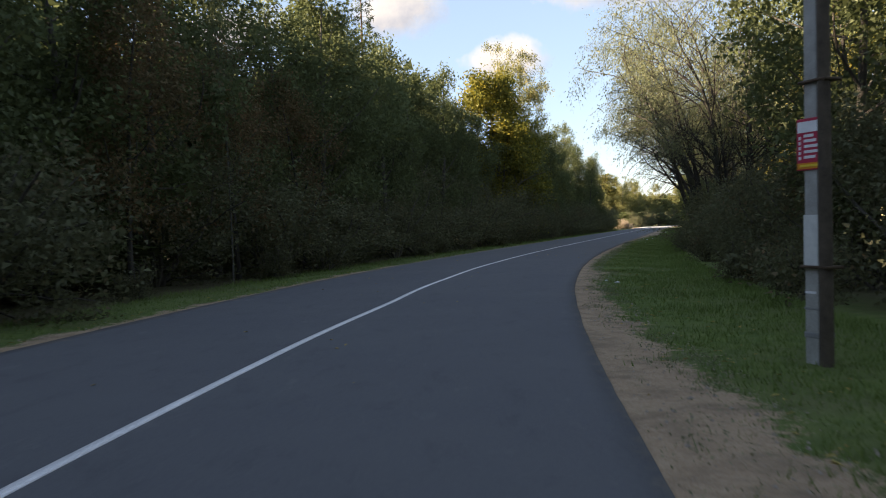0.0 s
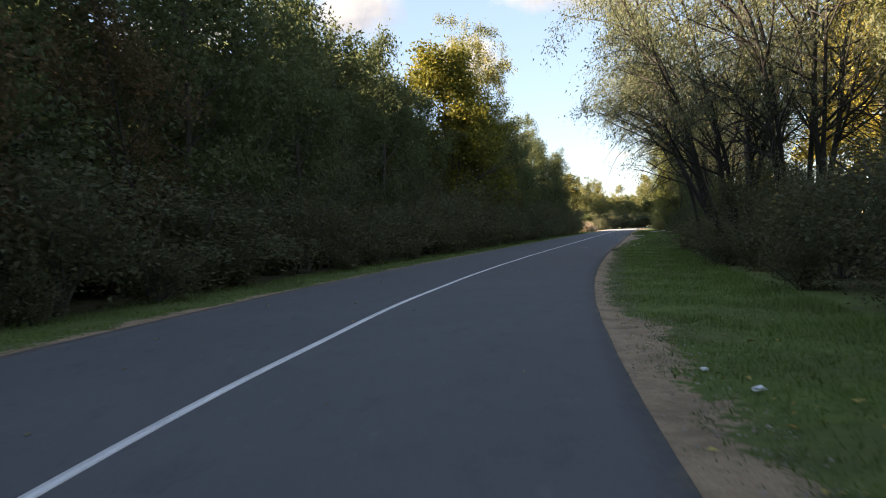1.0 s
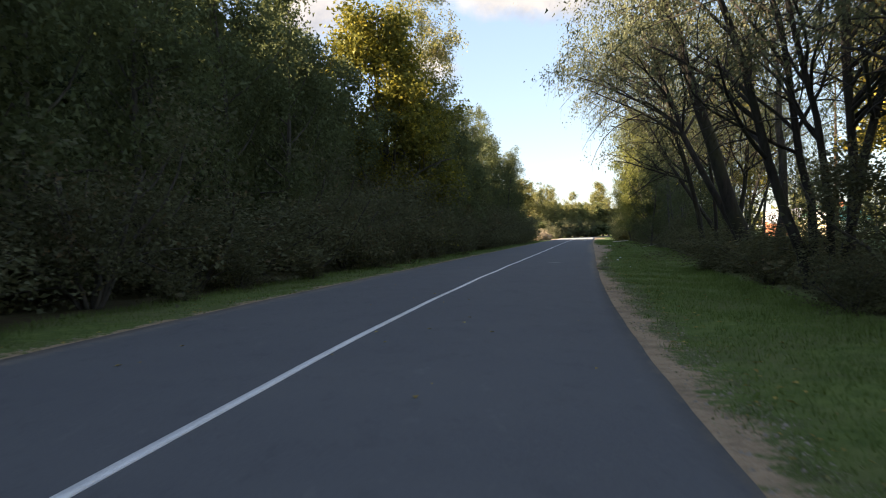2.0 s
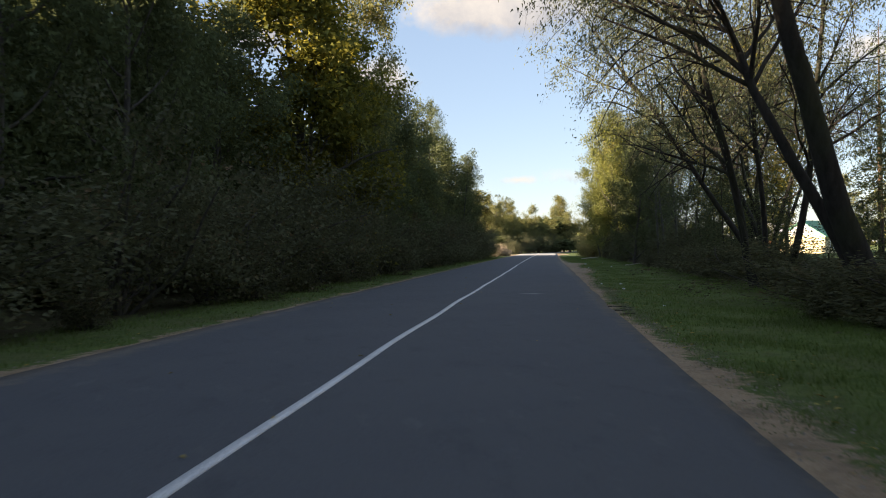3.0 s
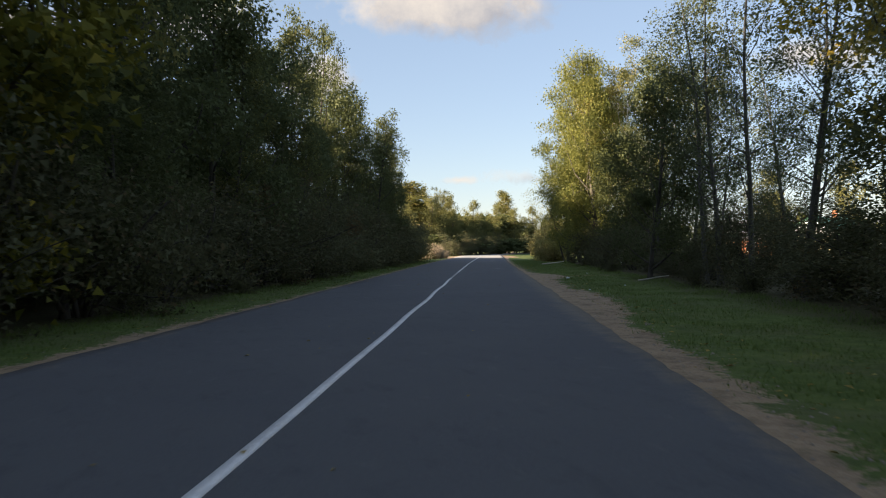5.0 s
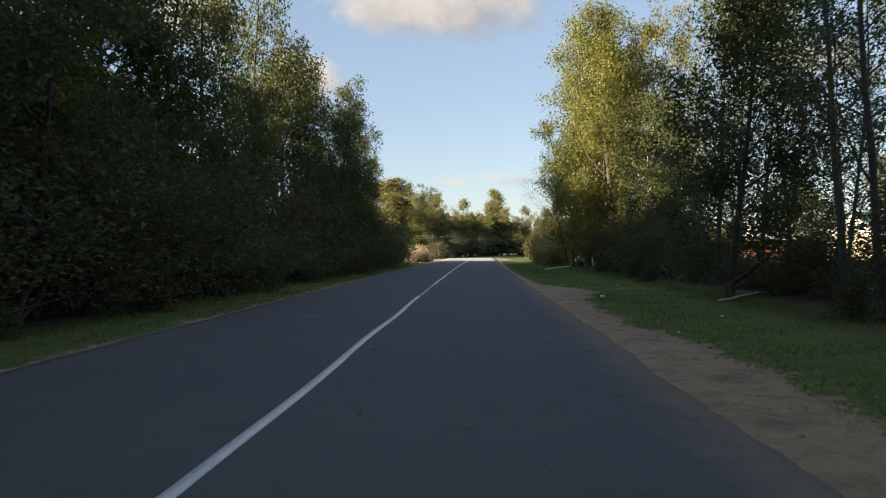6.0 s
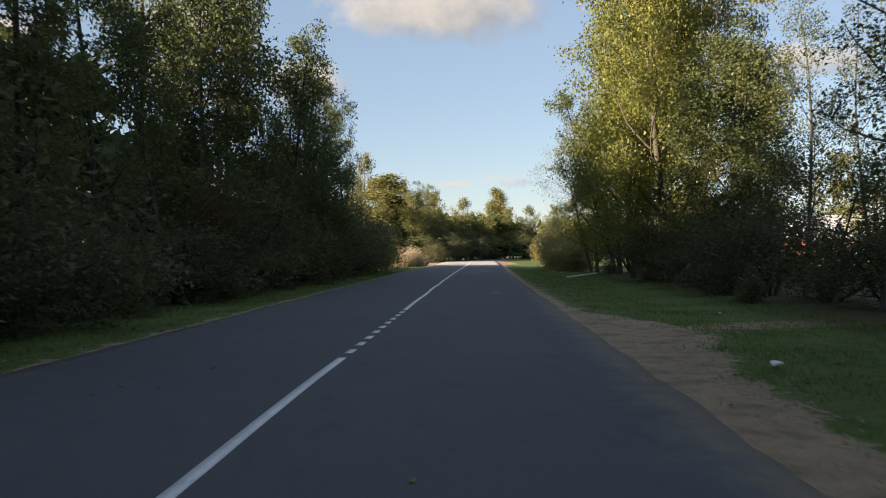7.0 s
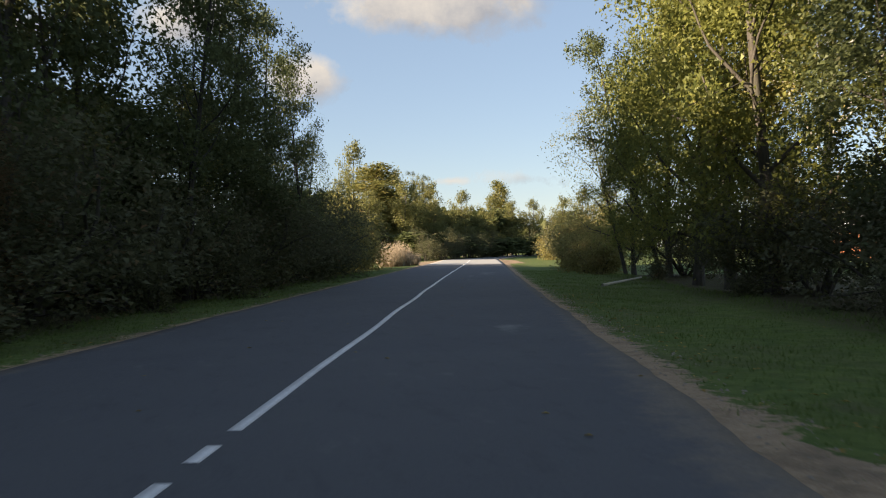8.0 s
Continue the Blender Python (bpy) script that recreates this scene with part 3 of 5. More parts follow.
def reed_clump(name, seed, height, wide, count):
    """Dry reed: thin bent blades and feathery heads."""
    rng = np.random.default_rng(seed)
    root = new(name)
    a, rad = rng.uniform(0, 2 * np.pi, count), wide * np.sqrt(rng.random(count)) * 0.5
    base = np.stack([rad * np.cos(a), rad * np.sin(a), np.full(count, -0.2)], -1)
    h = height * rng.uniform(0.35, 1.0, count) ** 0.8 * (1.0 - 0.6 * (rad / (wide * 0.5)) ** 1.5)
    tilt = np.stack([np.cos(a), np.sin(a), 0 * a], -1) * (0.2 + 0.6 * rng.random((count, 1)))
    v, lift = [], np.array([0, 0, 1.0])
    side = np.stack([-np.sin(a + 1), np.cos(a + 1), 0 * a], -1) * 0.02
    for w, k in ((0, 1.0), (0.5, 0.9), (1.0, 0.15)):
        p = base + lift * (h * w)[:, None] + tilt * (h * w * w)[:, None]
        v += [p - side * k, p + side * k]
    v = np.stack(v, 1).reshape(-1, 3)
    i = np.arange(count)[:, None] * 6
    f = np.concatenate([i + [0, 1, 3, 2], i + [2, 3, 5, 4]])
    mesh_object("stalk", v, f, M_REED, root)
    top = base + lift * h[:, None] + tilt * h[:, None]
    heads = np.repeat(top, 5, 0) + rng.normal(0, 0.1, (count * 5, 3))
    leaf_mesh(rng, heads, np.tile([0, 0, 1.0], (count * 5, 1)), 0.16, 0.4, -0.2, M_REED, root, "plume")
    return root


# one of each, then copies
def kinds():
    k = {}
    k["alder"] = [broadleaf("alder_tree", 10 + i, 11.6, 0.16, M_BARK, M_LEAF_ALDER, 15000, 0.17, 0.10, 0.27, 0.62, spread=0.26, corners=3) for i in range(3)]
    k["back"] = [broadleaf("alder_tree", 15 + i, 11.6, 0.16, M_BARK, M_LEAF_ALDER, 2200, 0.66, 0.08, 0.28, 0.9, spread=0.5, boughs=8, corners=3) for i in range(2)]
    k["mid"] = [broadleaf("alder_tree", 12, 11.6, 0.16, M_BARK, M_LEAF_ALDER, 6000, 0.40, 0.08, 0.28, 0.85, spread=0.42, boughs=9, corners=3)]
    k["airy"] = [broadleaf("sparse_alder_tree", 18 + i, 10.0, 0.11, M_DARK_BARK, M_LEAF_ALDER, 8500, 0.115, 0.16, 0.24, 0.7, spread=0.16, boughs=17, corners=3) for i in range(2)]
    k["oak"] = [broadleaf("oak_tree", 20, 13.0, 0.26, M_BARK, M_LEAF_OAK, 34000, 0.19, 0.14, 0.33, 0.8, spread=0.3, boughs=28, corners=3)]
    k["lime"] = [broadleaf("lime_tree", 25 + i, 12.5, 0.17, M_BARK, M_LEAF_LIME, 36000, 0.11, 0.07, 0.28, 0.75, spread=0.26, boughs=26, corners=3) for i in range(2)]
    k["far"] = [broadleaf("distant_tree", 28 + i, 11.0, 0.16, M_BARK, M_LEAF_FAR, 6000, 0.205, 0.06, 0.25, 0.8, spread=0.28, boughs=18, lift=0.14, corners=3) for i in range(2)]
    k["poplar"] = [broadleaf("poplar_tree", 23, 16.0, 0.2, M_BARK, M_LEAF_BIRCH, 12000, 0.19, 0.08, 0.13, 0.8, spread=0.3, boughs=22, lift=0.2, corners=3)]
    k["gold"] = [broadleaf("autumn_maple_tree", 120 + i, 13.5, 0.16, M_BARK, M_LEAF_GOLD, 13000, 0.17, 0.16, 0.26, 0.8, spread=0.26, corners=3) for i in range(2)]
    k["aspen"] = [broadleaf("aspen_tree", 30 + i, 15.0, 0.13, M_BARK, M_LEAF_ASPEN, 9000, 0.125, 0.30, 0.17, 0.8, spread=0.2, corners=3) for i in range(2)]
    k["dull"] = [broadleaf("aspen_tree", 33 + i, 15.0, 0.12, M_ASPEN_BARK, M_LEAF_DULL, 5600, 0.112, 0.27, 0.18, 0.75, spread=0.2, corners=3) for i in range(3)]
    k["sapling"] = [broadleaf("young_aspen_tree", 36 + i, 6.5, 0.045, M_DARK_BARK, M_LEAF_DULL, 3000, 0.11, 0.10, 0.26, 0.8, spread=0.22, boughs=16, corners=3) for i in range(2)]
    k["edge"] = [broadleaf("maple_tree", 38, 10.5, 0.12, M_BARK, M_LEAF_ALDER, 24000, 0.13, 0.06, 0.30, 0.7, spread=0.24, boughs=26, corners=3)]
    k["willow"] = [willow("willow_tree", 40, 12.5, ((185, 0.28, 0.30, 1.0), (192, 0.60, 0.17, 0.75), (60, 0.3, 0.2, 0.9)), 42000, 0.09, 0.58, 0.52),
                   willow("willow_tree", 41, 12.5, ((5, 0.36, 0.13, 1.0), (165, 0.20, 0.14, 1.0), (95, 0.16, 0.10, 1.0), (205, 0.36, 0.08, 0.9)), 31000, 0.095, 0.30, 0.28)]
    k["leafy"] = [willow("willow_tree", 43, 11.0, ((185, 0.25, 0.13, 1.0), (140, 0.15, 0.11, 1.0), (250, 0.20, 0.10, 0.95), (300, 0.12, 0.12, 1.0), (30, 0.22, 0.11, 0.95), (345, 0.10, 0.12, 1.0)), 28000, 0.1, 0.30, 0.38)]
    k["draped"] = [willow("willow_tree", 44, 12.5, ((182, 0.72, 0.13, 1.0), (200, 0.42, 0.11, 1.0), (150, 0.22, 0.11, 1.0), (100, 0.2, 0.10, 0.9)), 29000, 0.095, 0.38, 0.36)]
    k["slim"] = [willow("willow_tree", 46, 10.5, ((170, 0.35, 0.12, 0.95), (120, 0.2, 0.12, 1.0), (260, 0.30, 0.11, 0.9), (20, 0.25, 0.11, 0.95)), 20000)]
    k["birch"] = [birch("birch_tree", 50 + i, 15.0, 28000, M_LEAF_BIRCH, (M_BARK, M_BIRCH_BARK)[i], 0.23) for i in range(2)]
    k["slender"] = [birch("slender_birch_tree", 98, 9.0, 5000, M_LEAF_DULL, M_ASPEN_BARK, 0.2, size=0.1, first=0.5)]
    k["rowan"] = [broadleaf("rowan_tree", 99, 9.0, 0.1, M_DARK_BARK, M_LEAF_RUSSET, 9000, 0.125, 0.2, 0.27, 0.6, spread=0.24, boughs=18, corners=3)]
    k["spruce"] = [spruce("spruce_tree", 60, 15.0, 9000)]
    k["shrub"] = [shrub("hedge_shrub", 70 + i, 4.0, 2.2, M_LEAF_SHRUB, 9500, 0.098, slim=0.68) for i in range(3)]
    k["low"] = [shrub("low_shrub", 80 + i, 2.0, 1.5, M_LEAF_SHRUB, 4000, 0.088, 7) for i in range(2)]
    k["thicket"] = [shrub("roadside_thicket", 84 + i, 3.6, 2.2, M_LEAF_SHRUB, 13000, 0.092, 8, 0.65, 3) for i in range(2)]
    k["brown"] = [shrub("turning_shrub", 90, 2.8, 1.6, M_LEAF_BROWN, 9000, 0.11)]
    k["reed"] = [reed_clump("dry_reed", 95, 2.4, 2.6, 900)]
    k["bare"] = [birch("sparse_birch_tree", 97, 8.0, 6500, M_LEAF_BIRCH, M_BARK, 0.22, size=0.065)]
    return k


LABELS = {
    "alder": ("tall dark green alder in a shaded roadside wood", "tree", "roadside wood"),
    "back": ("dark green alder deep inside the roadside wood", "tree", "roadside wood"),
    "mid": ("dark green alder behind the first trees of the wood", "tree", "roadside wood"),
    "lime": ("dense lime tree with yellow-green leaves lit by low sun", "tree", "roadside limes"),
    "far": ("distant roadside tree with dull green and yellow leaves", "tree", "far roadside trees"),
    "poplar": ("tall narrow poplar with pale yellow-green sunlit leaves", "tree", "far roadside trees"),
    "gold": ("tall autumn maple with golden leaves behind the willows", "tree", "autumn maples"),
    "airy": ("slender alder with thin airy crown beside the verge", "tree", "roadside wood"),
    "draped": ("dense willow whose leafy boughs hang over the verge", "tree", "roadside willows"),
    "slim": ("young willow with several thin dark stems", "tree", "roadside willows"),
    "oak": ("broad oak with yellow-green autumn leaves", "tree", "roadside wood"),
    "aspen": ("tall slender aspen with bare lower trunk and sparse leaves", "tree", "roadside wood"),
    "dull": ("tall slender aspen with grey trunk and dull green leaves", "tree", "roadside wood"),
    "sapling": ("thin young aspen with dark stem and dull green leaves", "tree", "roadside wood"),
    "edge": ("dense dark green maple with low boughs beside the verge", "tree", "roadside wood"),
    "thicket": ("dense dark green thicket behind the grass verge", "shrub", "roadside shrubs"),
    "willow": ("old willow with several leaning dark stems and grey-green leaves", "tree", "roadside willows"),
    "leafy": ("leafy grey-green willow with leaning dark stems", "tree", "roadside willows"),
    "birch": ("slender birch with hanging yellow-green twigs", "tree", "roadside birches"),
    "slender": ("thin young birch with bare grey lower stem", "tree", "roadside birches"),
    "rowan": ("small rowan with russet brown leaves in the shade", "tree", "roadside wood"),
    "spruce": ("dark pointed spruce standing among leafy trees", "tree", "roadside wood"),
    "shrub": ("dense dark green shrub at the foot of the wood", "shrub", "roadside shrubs"),
    "low": ("low dark shrub at the edge of the grass verge", "shrub", "roadside shrubs"),
    "brown": ("shrub with yellow and brown autumn leaves in the sun", "shrub", "roadside shrubs"),
    "reed": ("clump of pale dry reed beside the road", "reed", "dry reeds"),
    "bare": ("young birch with nearly bare twigs", "tree", "roadside birches"),
}
KIND = kinds()
USED = set()
PLANT = np.random.default_rng(5)


def plant(kind, s, u, height_scale=1.0, width_scale=None, turn=None, which=None, lean=0.0):
    pool = KIND[kind]
    i = int(PLANT.integers(len(pool))) if which is None else which
    w = height_scale if width_scale is None else width_scale
    a = PLANT.uniform(0, 360) if turn is None else turn
    x, y = at_road(s, u)
    z = float(ground_height(s, u)) if abs(u) < 60 else -0.45
    m = pose(float(x), float(y), z, 0, lean, a) @ Matrix.Diagonal((w, w, height_scale, 1))
    if (kind, i) in USED:
        ob = copy_thing(pool[i], m)
    else:
        USED.add((kind, i))
        ob = pool[i]
        ob.matrix_basis = m
    label, category, group = LABELS[kind]
    return tagged(ob, label, category, group)


def plant_at(kind, x, y, height_scale=1.0, width_scale=None):
    """As plant(), at a place in the world."""
    k = int(np.argmin((LINE_P[:, 0] - x) ** 2 + (LINE_P[:, 1] - y) ** 2))
    off = (x - LINE_P[k, 0]) * LINE_T[k, 1] - (y - LINE_P[k, 1]) * LINE_T[k, 0]
    return plant(kind, LINE_S[k], off, height_scale, width_scale)


def plant_left():
    j, between = PLANT.normal, PLANT.uniform
    # shrubs along the foot of the wood
    for s in np.arange(6, 152, 4.7):
        plant("shrub", s + j(0, 0.5), (-8.9 if 19 < s < 26 else -7.0) - abs(j(0, 0.4)), between(0.8, 1.25), between(1.0, 1.25))
    for s in np.arange(10, 150, 6.5):
        plant("low", s + j(0, 1.5), -5.9 - abs(j(0, 0.3)), between(0.6, 1.0))
    # first row of trees
    for s in np.arange(8, 50, 4.4):
        plant("alder", s + j(0, 0.7), -9.6 + j(0, 0.6), between(0.98, 1.04) if s < 37 else between(1.06, 1.14), between(0.95, 1.1))
    for s in np.arange(51, 75, 4.2):
        plant("alder", s + j(0, 0.6), -10.8 + j(0, 0.4), between(1.06, 1.16) if s < 64 else between(0.94, 1.0), between(0.9, 1.0))
    # unseen trees by and behind the start, added to keep sun off the road
    for s in (3.5, 5.5):
        plant("alder", s, -11.5, 0.9, 1.0)
    for s in np.arange(-36, 2, 4.2):
        plant("back", s, -9.5 + j(0, 0.4), between(0.85, 0.95), between(1.0, 1.2))
    plant("spruce", 56.0, -13.0, 1.2, 1.2)
    plant("oak", 79.5, -8.8, 1.12, 1.22)
    plant("birch", 86.2, -7.6, 1.2, 0.95, which=0)
    plant("alder", 84.6, -7.2, 0.5, 0.6)
    plant("alder", 87.5, -7.2, 0.52, 0.6)
    for k, s in enumerate(np.arange(90, 125, 3.9)):
        thin = 107 < s < 123
        plant("airy" if thin else "alder", s + j(0, 0.6), -8.9 + j(0, 0.5), between(1.15, 1.25) if thin else between(0.90, 1.0) if k % 2 == 0 else between(0.98, 1.08), between(0.9, 1.1))
    # the tallest trees, unseen deep in the wood, added to shade the right-hand trees
    for k, s in enumerate(np.arange(80, 107, 3.6)):
        plant("back", s + j(0, 0.6), -21.5 - 4.5 * (k % 2) + j(0, 0.6), between(1.4, 1.55), between(1.2, 1.4))
    for s in np.arange(125.5, 145, 4.2):
        plant("alder", s + j(0, 0.5), -8.6 + j(0, 0.4), between(1.08, 1.16) if s < 133 else between(0.52, 0.62), between(0.9, 1.0))
    for s, u, h, w in ((132.5, -6.9, 0.98, 1.0), (138, -7.6, 0.95, 1.0), (143, -7.0, 0.92, 0.95), (148.5, -6.8, 0.92, 0.8), (152, -8.0, 0.7, 0.8)):
        plant("airy", s, u, h, w)
    for s, h in ((99, 0.64), (106, 0.8), (113, 0.8), (119, 0.78), (127, 0.8), (134, 0.78)):
        plant("aspen", s, -7.8 + j(0, 0.4), h, h * 1.1)
    for s, u, h, w in ((139, -8.4, 0.78, 0.85), (143.5, -8.0, 0.76, 0.8), (147.5, -8.8, 0.66, 0.7), (157, -8.2, 0.6, 0.55)):
        plant("dull", s, u, h, w)
    # undergrowth behind the first row
    for s in np.arange(-12, 42, 5.0):
        plant("back", s + j(0, 0.8), -17.0 + j(0, 0.6), between(0.28, 0.36), between(1.0, 1.2))
    for s in np.arange(-10, 150, 6.5):
        plant("mid", s + j(0, 0.8), -13.0 + j(0, 0.8), between(0.3, 0.42), between(0.9, 1.1))
    # deeper rows added to thicken the wood and keep the low sun out
    for row, u in enumerate((-14.5, -20.0)):
        for s in np.arange(-6 + row * 2, 141, 5.2 + row * 1.5):
            if row == 0 and (94 < s < 112 or 118 < s < 127) or row == 1 and 127 < s < 142:
                continue
            high = between(0.82, 0.94) if s < 26 else between(0.66, 0.76) if s < 38 else between(0.8, 0.95) if s < 54 else between(0.9, 1.0) if s < 66 else between(1.06, 1.16) if s < 88 else between(0.64, 0.78) if row == 0 else between(0.84, 0.98)
            if s > 100:
                high = between(0.88, 0.98)
            if row == 1 and s < 50:
                high += 0.15
            plant("back" if row else "mid", s + j(0, 0.9), u + j(0, 0.8), high, between(1.0, 1.25))
    # unseen rows farther in, added only to block the sun
    for row, u in enumerate((-26.0, -33.0)):
        for s in np.arange(-34 + row * 2, 153, 6.6):
            plant("back", s + j(0, 1.0), u + j(0, 1.0), between(1.26, 1.36), between(1.25, 1.5))
    # unseen single trees that stop stray sun patches on the road
    for s, u, h in ((105, -24.5, 1.0), (102.5, -29.0, 1.1), (115, -24.5, 0.9), (117.5, -16.5, 0.7), (121, -22.0, 0.85)):
        plant("back", s, u, h, 1.2)
    # hidden trees added to keep sun off the shrubs past the wood
    for s, u, h in ((145, -14.0, 0.8), (148.5, -19.0, 0.95), (152.5, -14.5, 0.78), (155, -20.5, 0.95), (159, -15.5, 0.72)):
        plant("mid" if u > -16 else "back", s, u, h, 1.1)
    # beyond the gap
    for s, u, h in ((153, -7.2, 1.0), (157, -7.6, 1.35), (161, -7.8, 1.3), (166, -8.0, 1.3), (171, -8.2, 1.15), (175.5, -8.0, 0.9)):
        plant("brown" if s > 156 else "shrub", s, u, h)
    for s, u, h, w in ((182.5, -6.3, 0.98, 0.75), (184.5, -5.5, 0.85, 0.65), (187.0, -4.9, 0.55, 0.6), (186.5, -6.6, 0.95, 0.7)):
        plant("reed", s, u, h, w)
    for x, y, h, w in ((40.5, 222, 0.9, 0.9), (43.0, 230, 1.22, 0.95), (46.5, 236, 1.25, 1.0), (50.5, 241, 1.12, 0.95), (37.0, 228, 1.2, 1.0), (41, 240, 1.35, 1.05),
                       (45.5, 224, 0.8, 0.9), (49.5, 232, 0.88, 0.95), (54, 241, 0.82, 1.0), (47, 245, 1.2, 1.05), (55.0, 250, 0.95, 1.0), (59.5, 257, 0.9, 1.0), (64.5, 264, 0.92, 1.0), (69.0, 271, 0.88, 1.0), (74.0, 277, 0.9, 1.0), (80.0, 284, 0.85, 1.0), (87, 290, 0.9, 1.0), (95, 297, 0.9, 1.0)):
        plant_at("far", x, y, h, w)
    for x, y, h, w in ((47.0, 226, 0.62, 0.9), (52.5, 237, 0.55, 0.9), (57.5, 246, 0.5, 0.9), (62.0, 253, 0.5, 0.9), (67, 260, 0.45, 0.9), (72.5, 267, 0.45, 0.9), (78.5, 274, 0.45, 0.9), (85, 281, 0.45, 0.9), (92, 287, 0.45, 0.9)):
        plant_at("far", x, y, h, w)
    # undergrowth round the bend
    for k in range(24):
        plant_at("back", 44.5 + 3.4 * k, 219 + 4.4 * k + j(0, 0.6), between(0.24, 0.36), between(0.8, 1.0))
    for k in range(6):
        plant_at("shrub", 46.5 + 3.6 * k, 214 + 6.2 * k, between(0.8, 1.1))
    # mostly hidden wood added behind, keeping the low sun from all but the tops
    for k in range(15):
        plant_at("back", 24 + 4.2 * k + j(0, 0.8), 223 + 5.0 * k + j(0, 0.8), between(0.84, 0.94), between(1.2, 1.4))
    plant_at("birch", 52.0, 240, 0.72)
    plant_at("poplar", 81.5, 294.0, 1.12, 1.9)
    plant_at("poplar", 44.5, 233.5, 0.84, 1.6)
    for k in range(14):
        plant_at("far", 46 + 6.5 * k, 254 + 5.2 * k + j(0, 1), between(0.62, 0.8), between(1.1, 1.3))
    # small trees among the shrubs
    plant("slender", 26.0, -7.2, 1.0, 0.36)
    for s, u, h in ((21.5, -7.9, 0.9), (27.5, -7.7, 0.95), (34.0, -8.0, 1.0), (101.0, -7.2, 0.5), (122.0, -7.0, 0.5)):
        plant("rowan", s, u, h)


def plant_right():
    j, between = PLANT.normal, PLANT.uniform
    for s in np.arange(4, 62, 4.3):
        plant("thicket" if s < 45 else "shrub", s + j(0, 0.5), 8.4 + abs(j(0, 0.5)), between(0.75, 1.05) if s < 24 else between(0.8, 0.95) if s < 45 else between(0.30, 0.40), between(0.9, 1.1))
    for s in np.arange(64, 150, 4.3):
        if s < 101 or (s > 112 and not 136 < s < 142):
            tall = between(0.30, 0.40) if s < 76 else between(0.42, 0.55) if s < 84 else between(0.58, 0.72) if s < 94 else between(0.8, 1.0) if s < 126 else between(0.8, 1.05)
            plant("thicket" if 88 < s < 101 else "shrub", s + j(0, 0.6), 10.0 + abs(j(0, 0.5)), tall, between(0.9, 1.1))
    for s in np.arange(12, 150, 6.0):
        if not (101 < s < 113 or 136 < s < 142):
            plant("low", s + j(0, 1.5), (6.9 if s < 58 else 8.4) + abs(j(0, 0.4)), between(0.55, 0.9))
    # unseen wood added behind the start, darkening the pole's side and the verge
    for s in np.arange(-40, -1, 4.2):
        plant("back", s + j(0, 0.6), 9.5 + j(0, 0.4), between(1.0, 1.15), between(1.1, 1.3))
        plant("back", s + 2 + j(0, 0.6), 15.5 + j(0, 0.6), between(0.8, 0.95), between(1.0, 1.2))
        plant("back", s + 1 + j(0, 0.6), 8.8 + j(0, 0.3), between(0.28, 0.36), between(0.8, 0.95))
    # willows that lean over the road
    for kind, s, u, h, w, turn, which in (("leafy", 40.5, 9.2, 0.95, 0.9, 40, 0), ("leafy", 46.5, 8.2, 1.02, 1.1, 0, 0), ("willow", 59.0, 9.4, 1.0, 1.0, 0, 0), ("willow", 67.5, 8.8, 0.95, 0.95, 0, 1), ("draped", 75.0, 11.0, 0.98, 1.0, 0, 0), ("slim", 82.0, 12.0, 1.0, 1.0, 120, 0)):
        plant(kind, s, u, h, w, heading(s) + turn, which)
    # young growth under the willows
    for s, u, h in ((63.5, 11.2, 0.72), (70.5, 9.8, 0.75), (77.0, 9.4, 0.8), (80.5, 10.4, 0.9), (84.5, 9.8, 0.95), (88.0, 11.0, 1.0)):
        plant("sapling", s, u, h, h * 1.15)
    # near trees before the willows
    for s, u, h in ((19.5, 9.0, 1.0), (14.0, 11.5, 0.95), (25.5, 11.2, 0.92)):
        plant("edge", s, u, h, 1.05 if u < 10 else 0.95)
    for s in np.arange(8, 30, 4.5):
        plant("dull", s + j(0, 1), 13.5 + j(0, 1.0), between(0.8, 1.0), between(1.0, 1.2))
    plant("spruce", 86.0, 18.7, 0.7, 0.7)
    # the wood's sunlit edge towards the open land
    for s, u, h in ((33, 19.0, 0.85), (39.5, 18.0, 0.95), (46, 19.0, 0.95), (51, 16.5, 1.0), (56.5, 15.2, 1.02), (62.5, 15.6, 1.05), (87.0, 12.6, 1.08)):
        plant("gold", s, u, h, h * 1.1)
    for s, u, h in ((30, 15.0, 0.85), (38, 13.0, 0.95), (44, 14.0, 0.9)):
        plant("aspen", s, u, h, 1.1)
    # tall thin aspens
    for s in np.arange(89, 122, 3.4):
        if not 104 < s < 110:
            plant("dull", s + j(0, 0.6), 10.5 + j(0, 1.0), between(0.9, 1.1))
    for s in np.arange(87, 120, 4.1):
        plant("dull", s + j(0, 0.7), 13.6 + j(0, 0.9), between(0.85, 1.0), between(0.9, 1.1))
    plant("dull", 106.5, 10.6, 0.9, 1.0)
    # young growth under them, with a gap at the way in to the houses
    for s in np.arange(80, 124, 8.6):
        plant("sapling", s + j(0, 0.5), (12.0 if not 104 < s < 113 else 15.0) + j(0, 0.9), between(0.5, 0.72))
    plant("edge", 104.0, 8.3, 0.86, 0.8)
    plant("dull", 98.5, 9.8, 0.92, 1.0)
    plant("dull", 111.8, 10.8, 0.95, 1.0)
    for s, u, h in ((102.5, 10.4, 0.55), (106, 10.9, 0.36), (109.5, 11.0, 0.36), (113, 10.6, 0.65)):
        plant("thicket", s, u, h, 1.0)
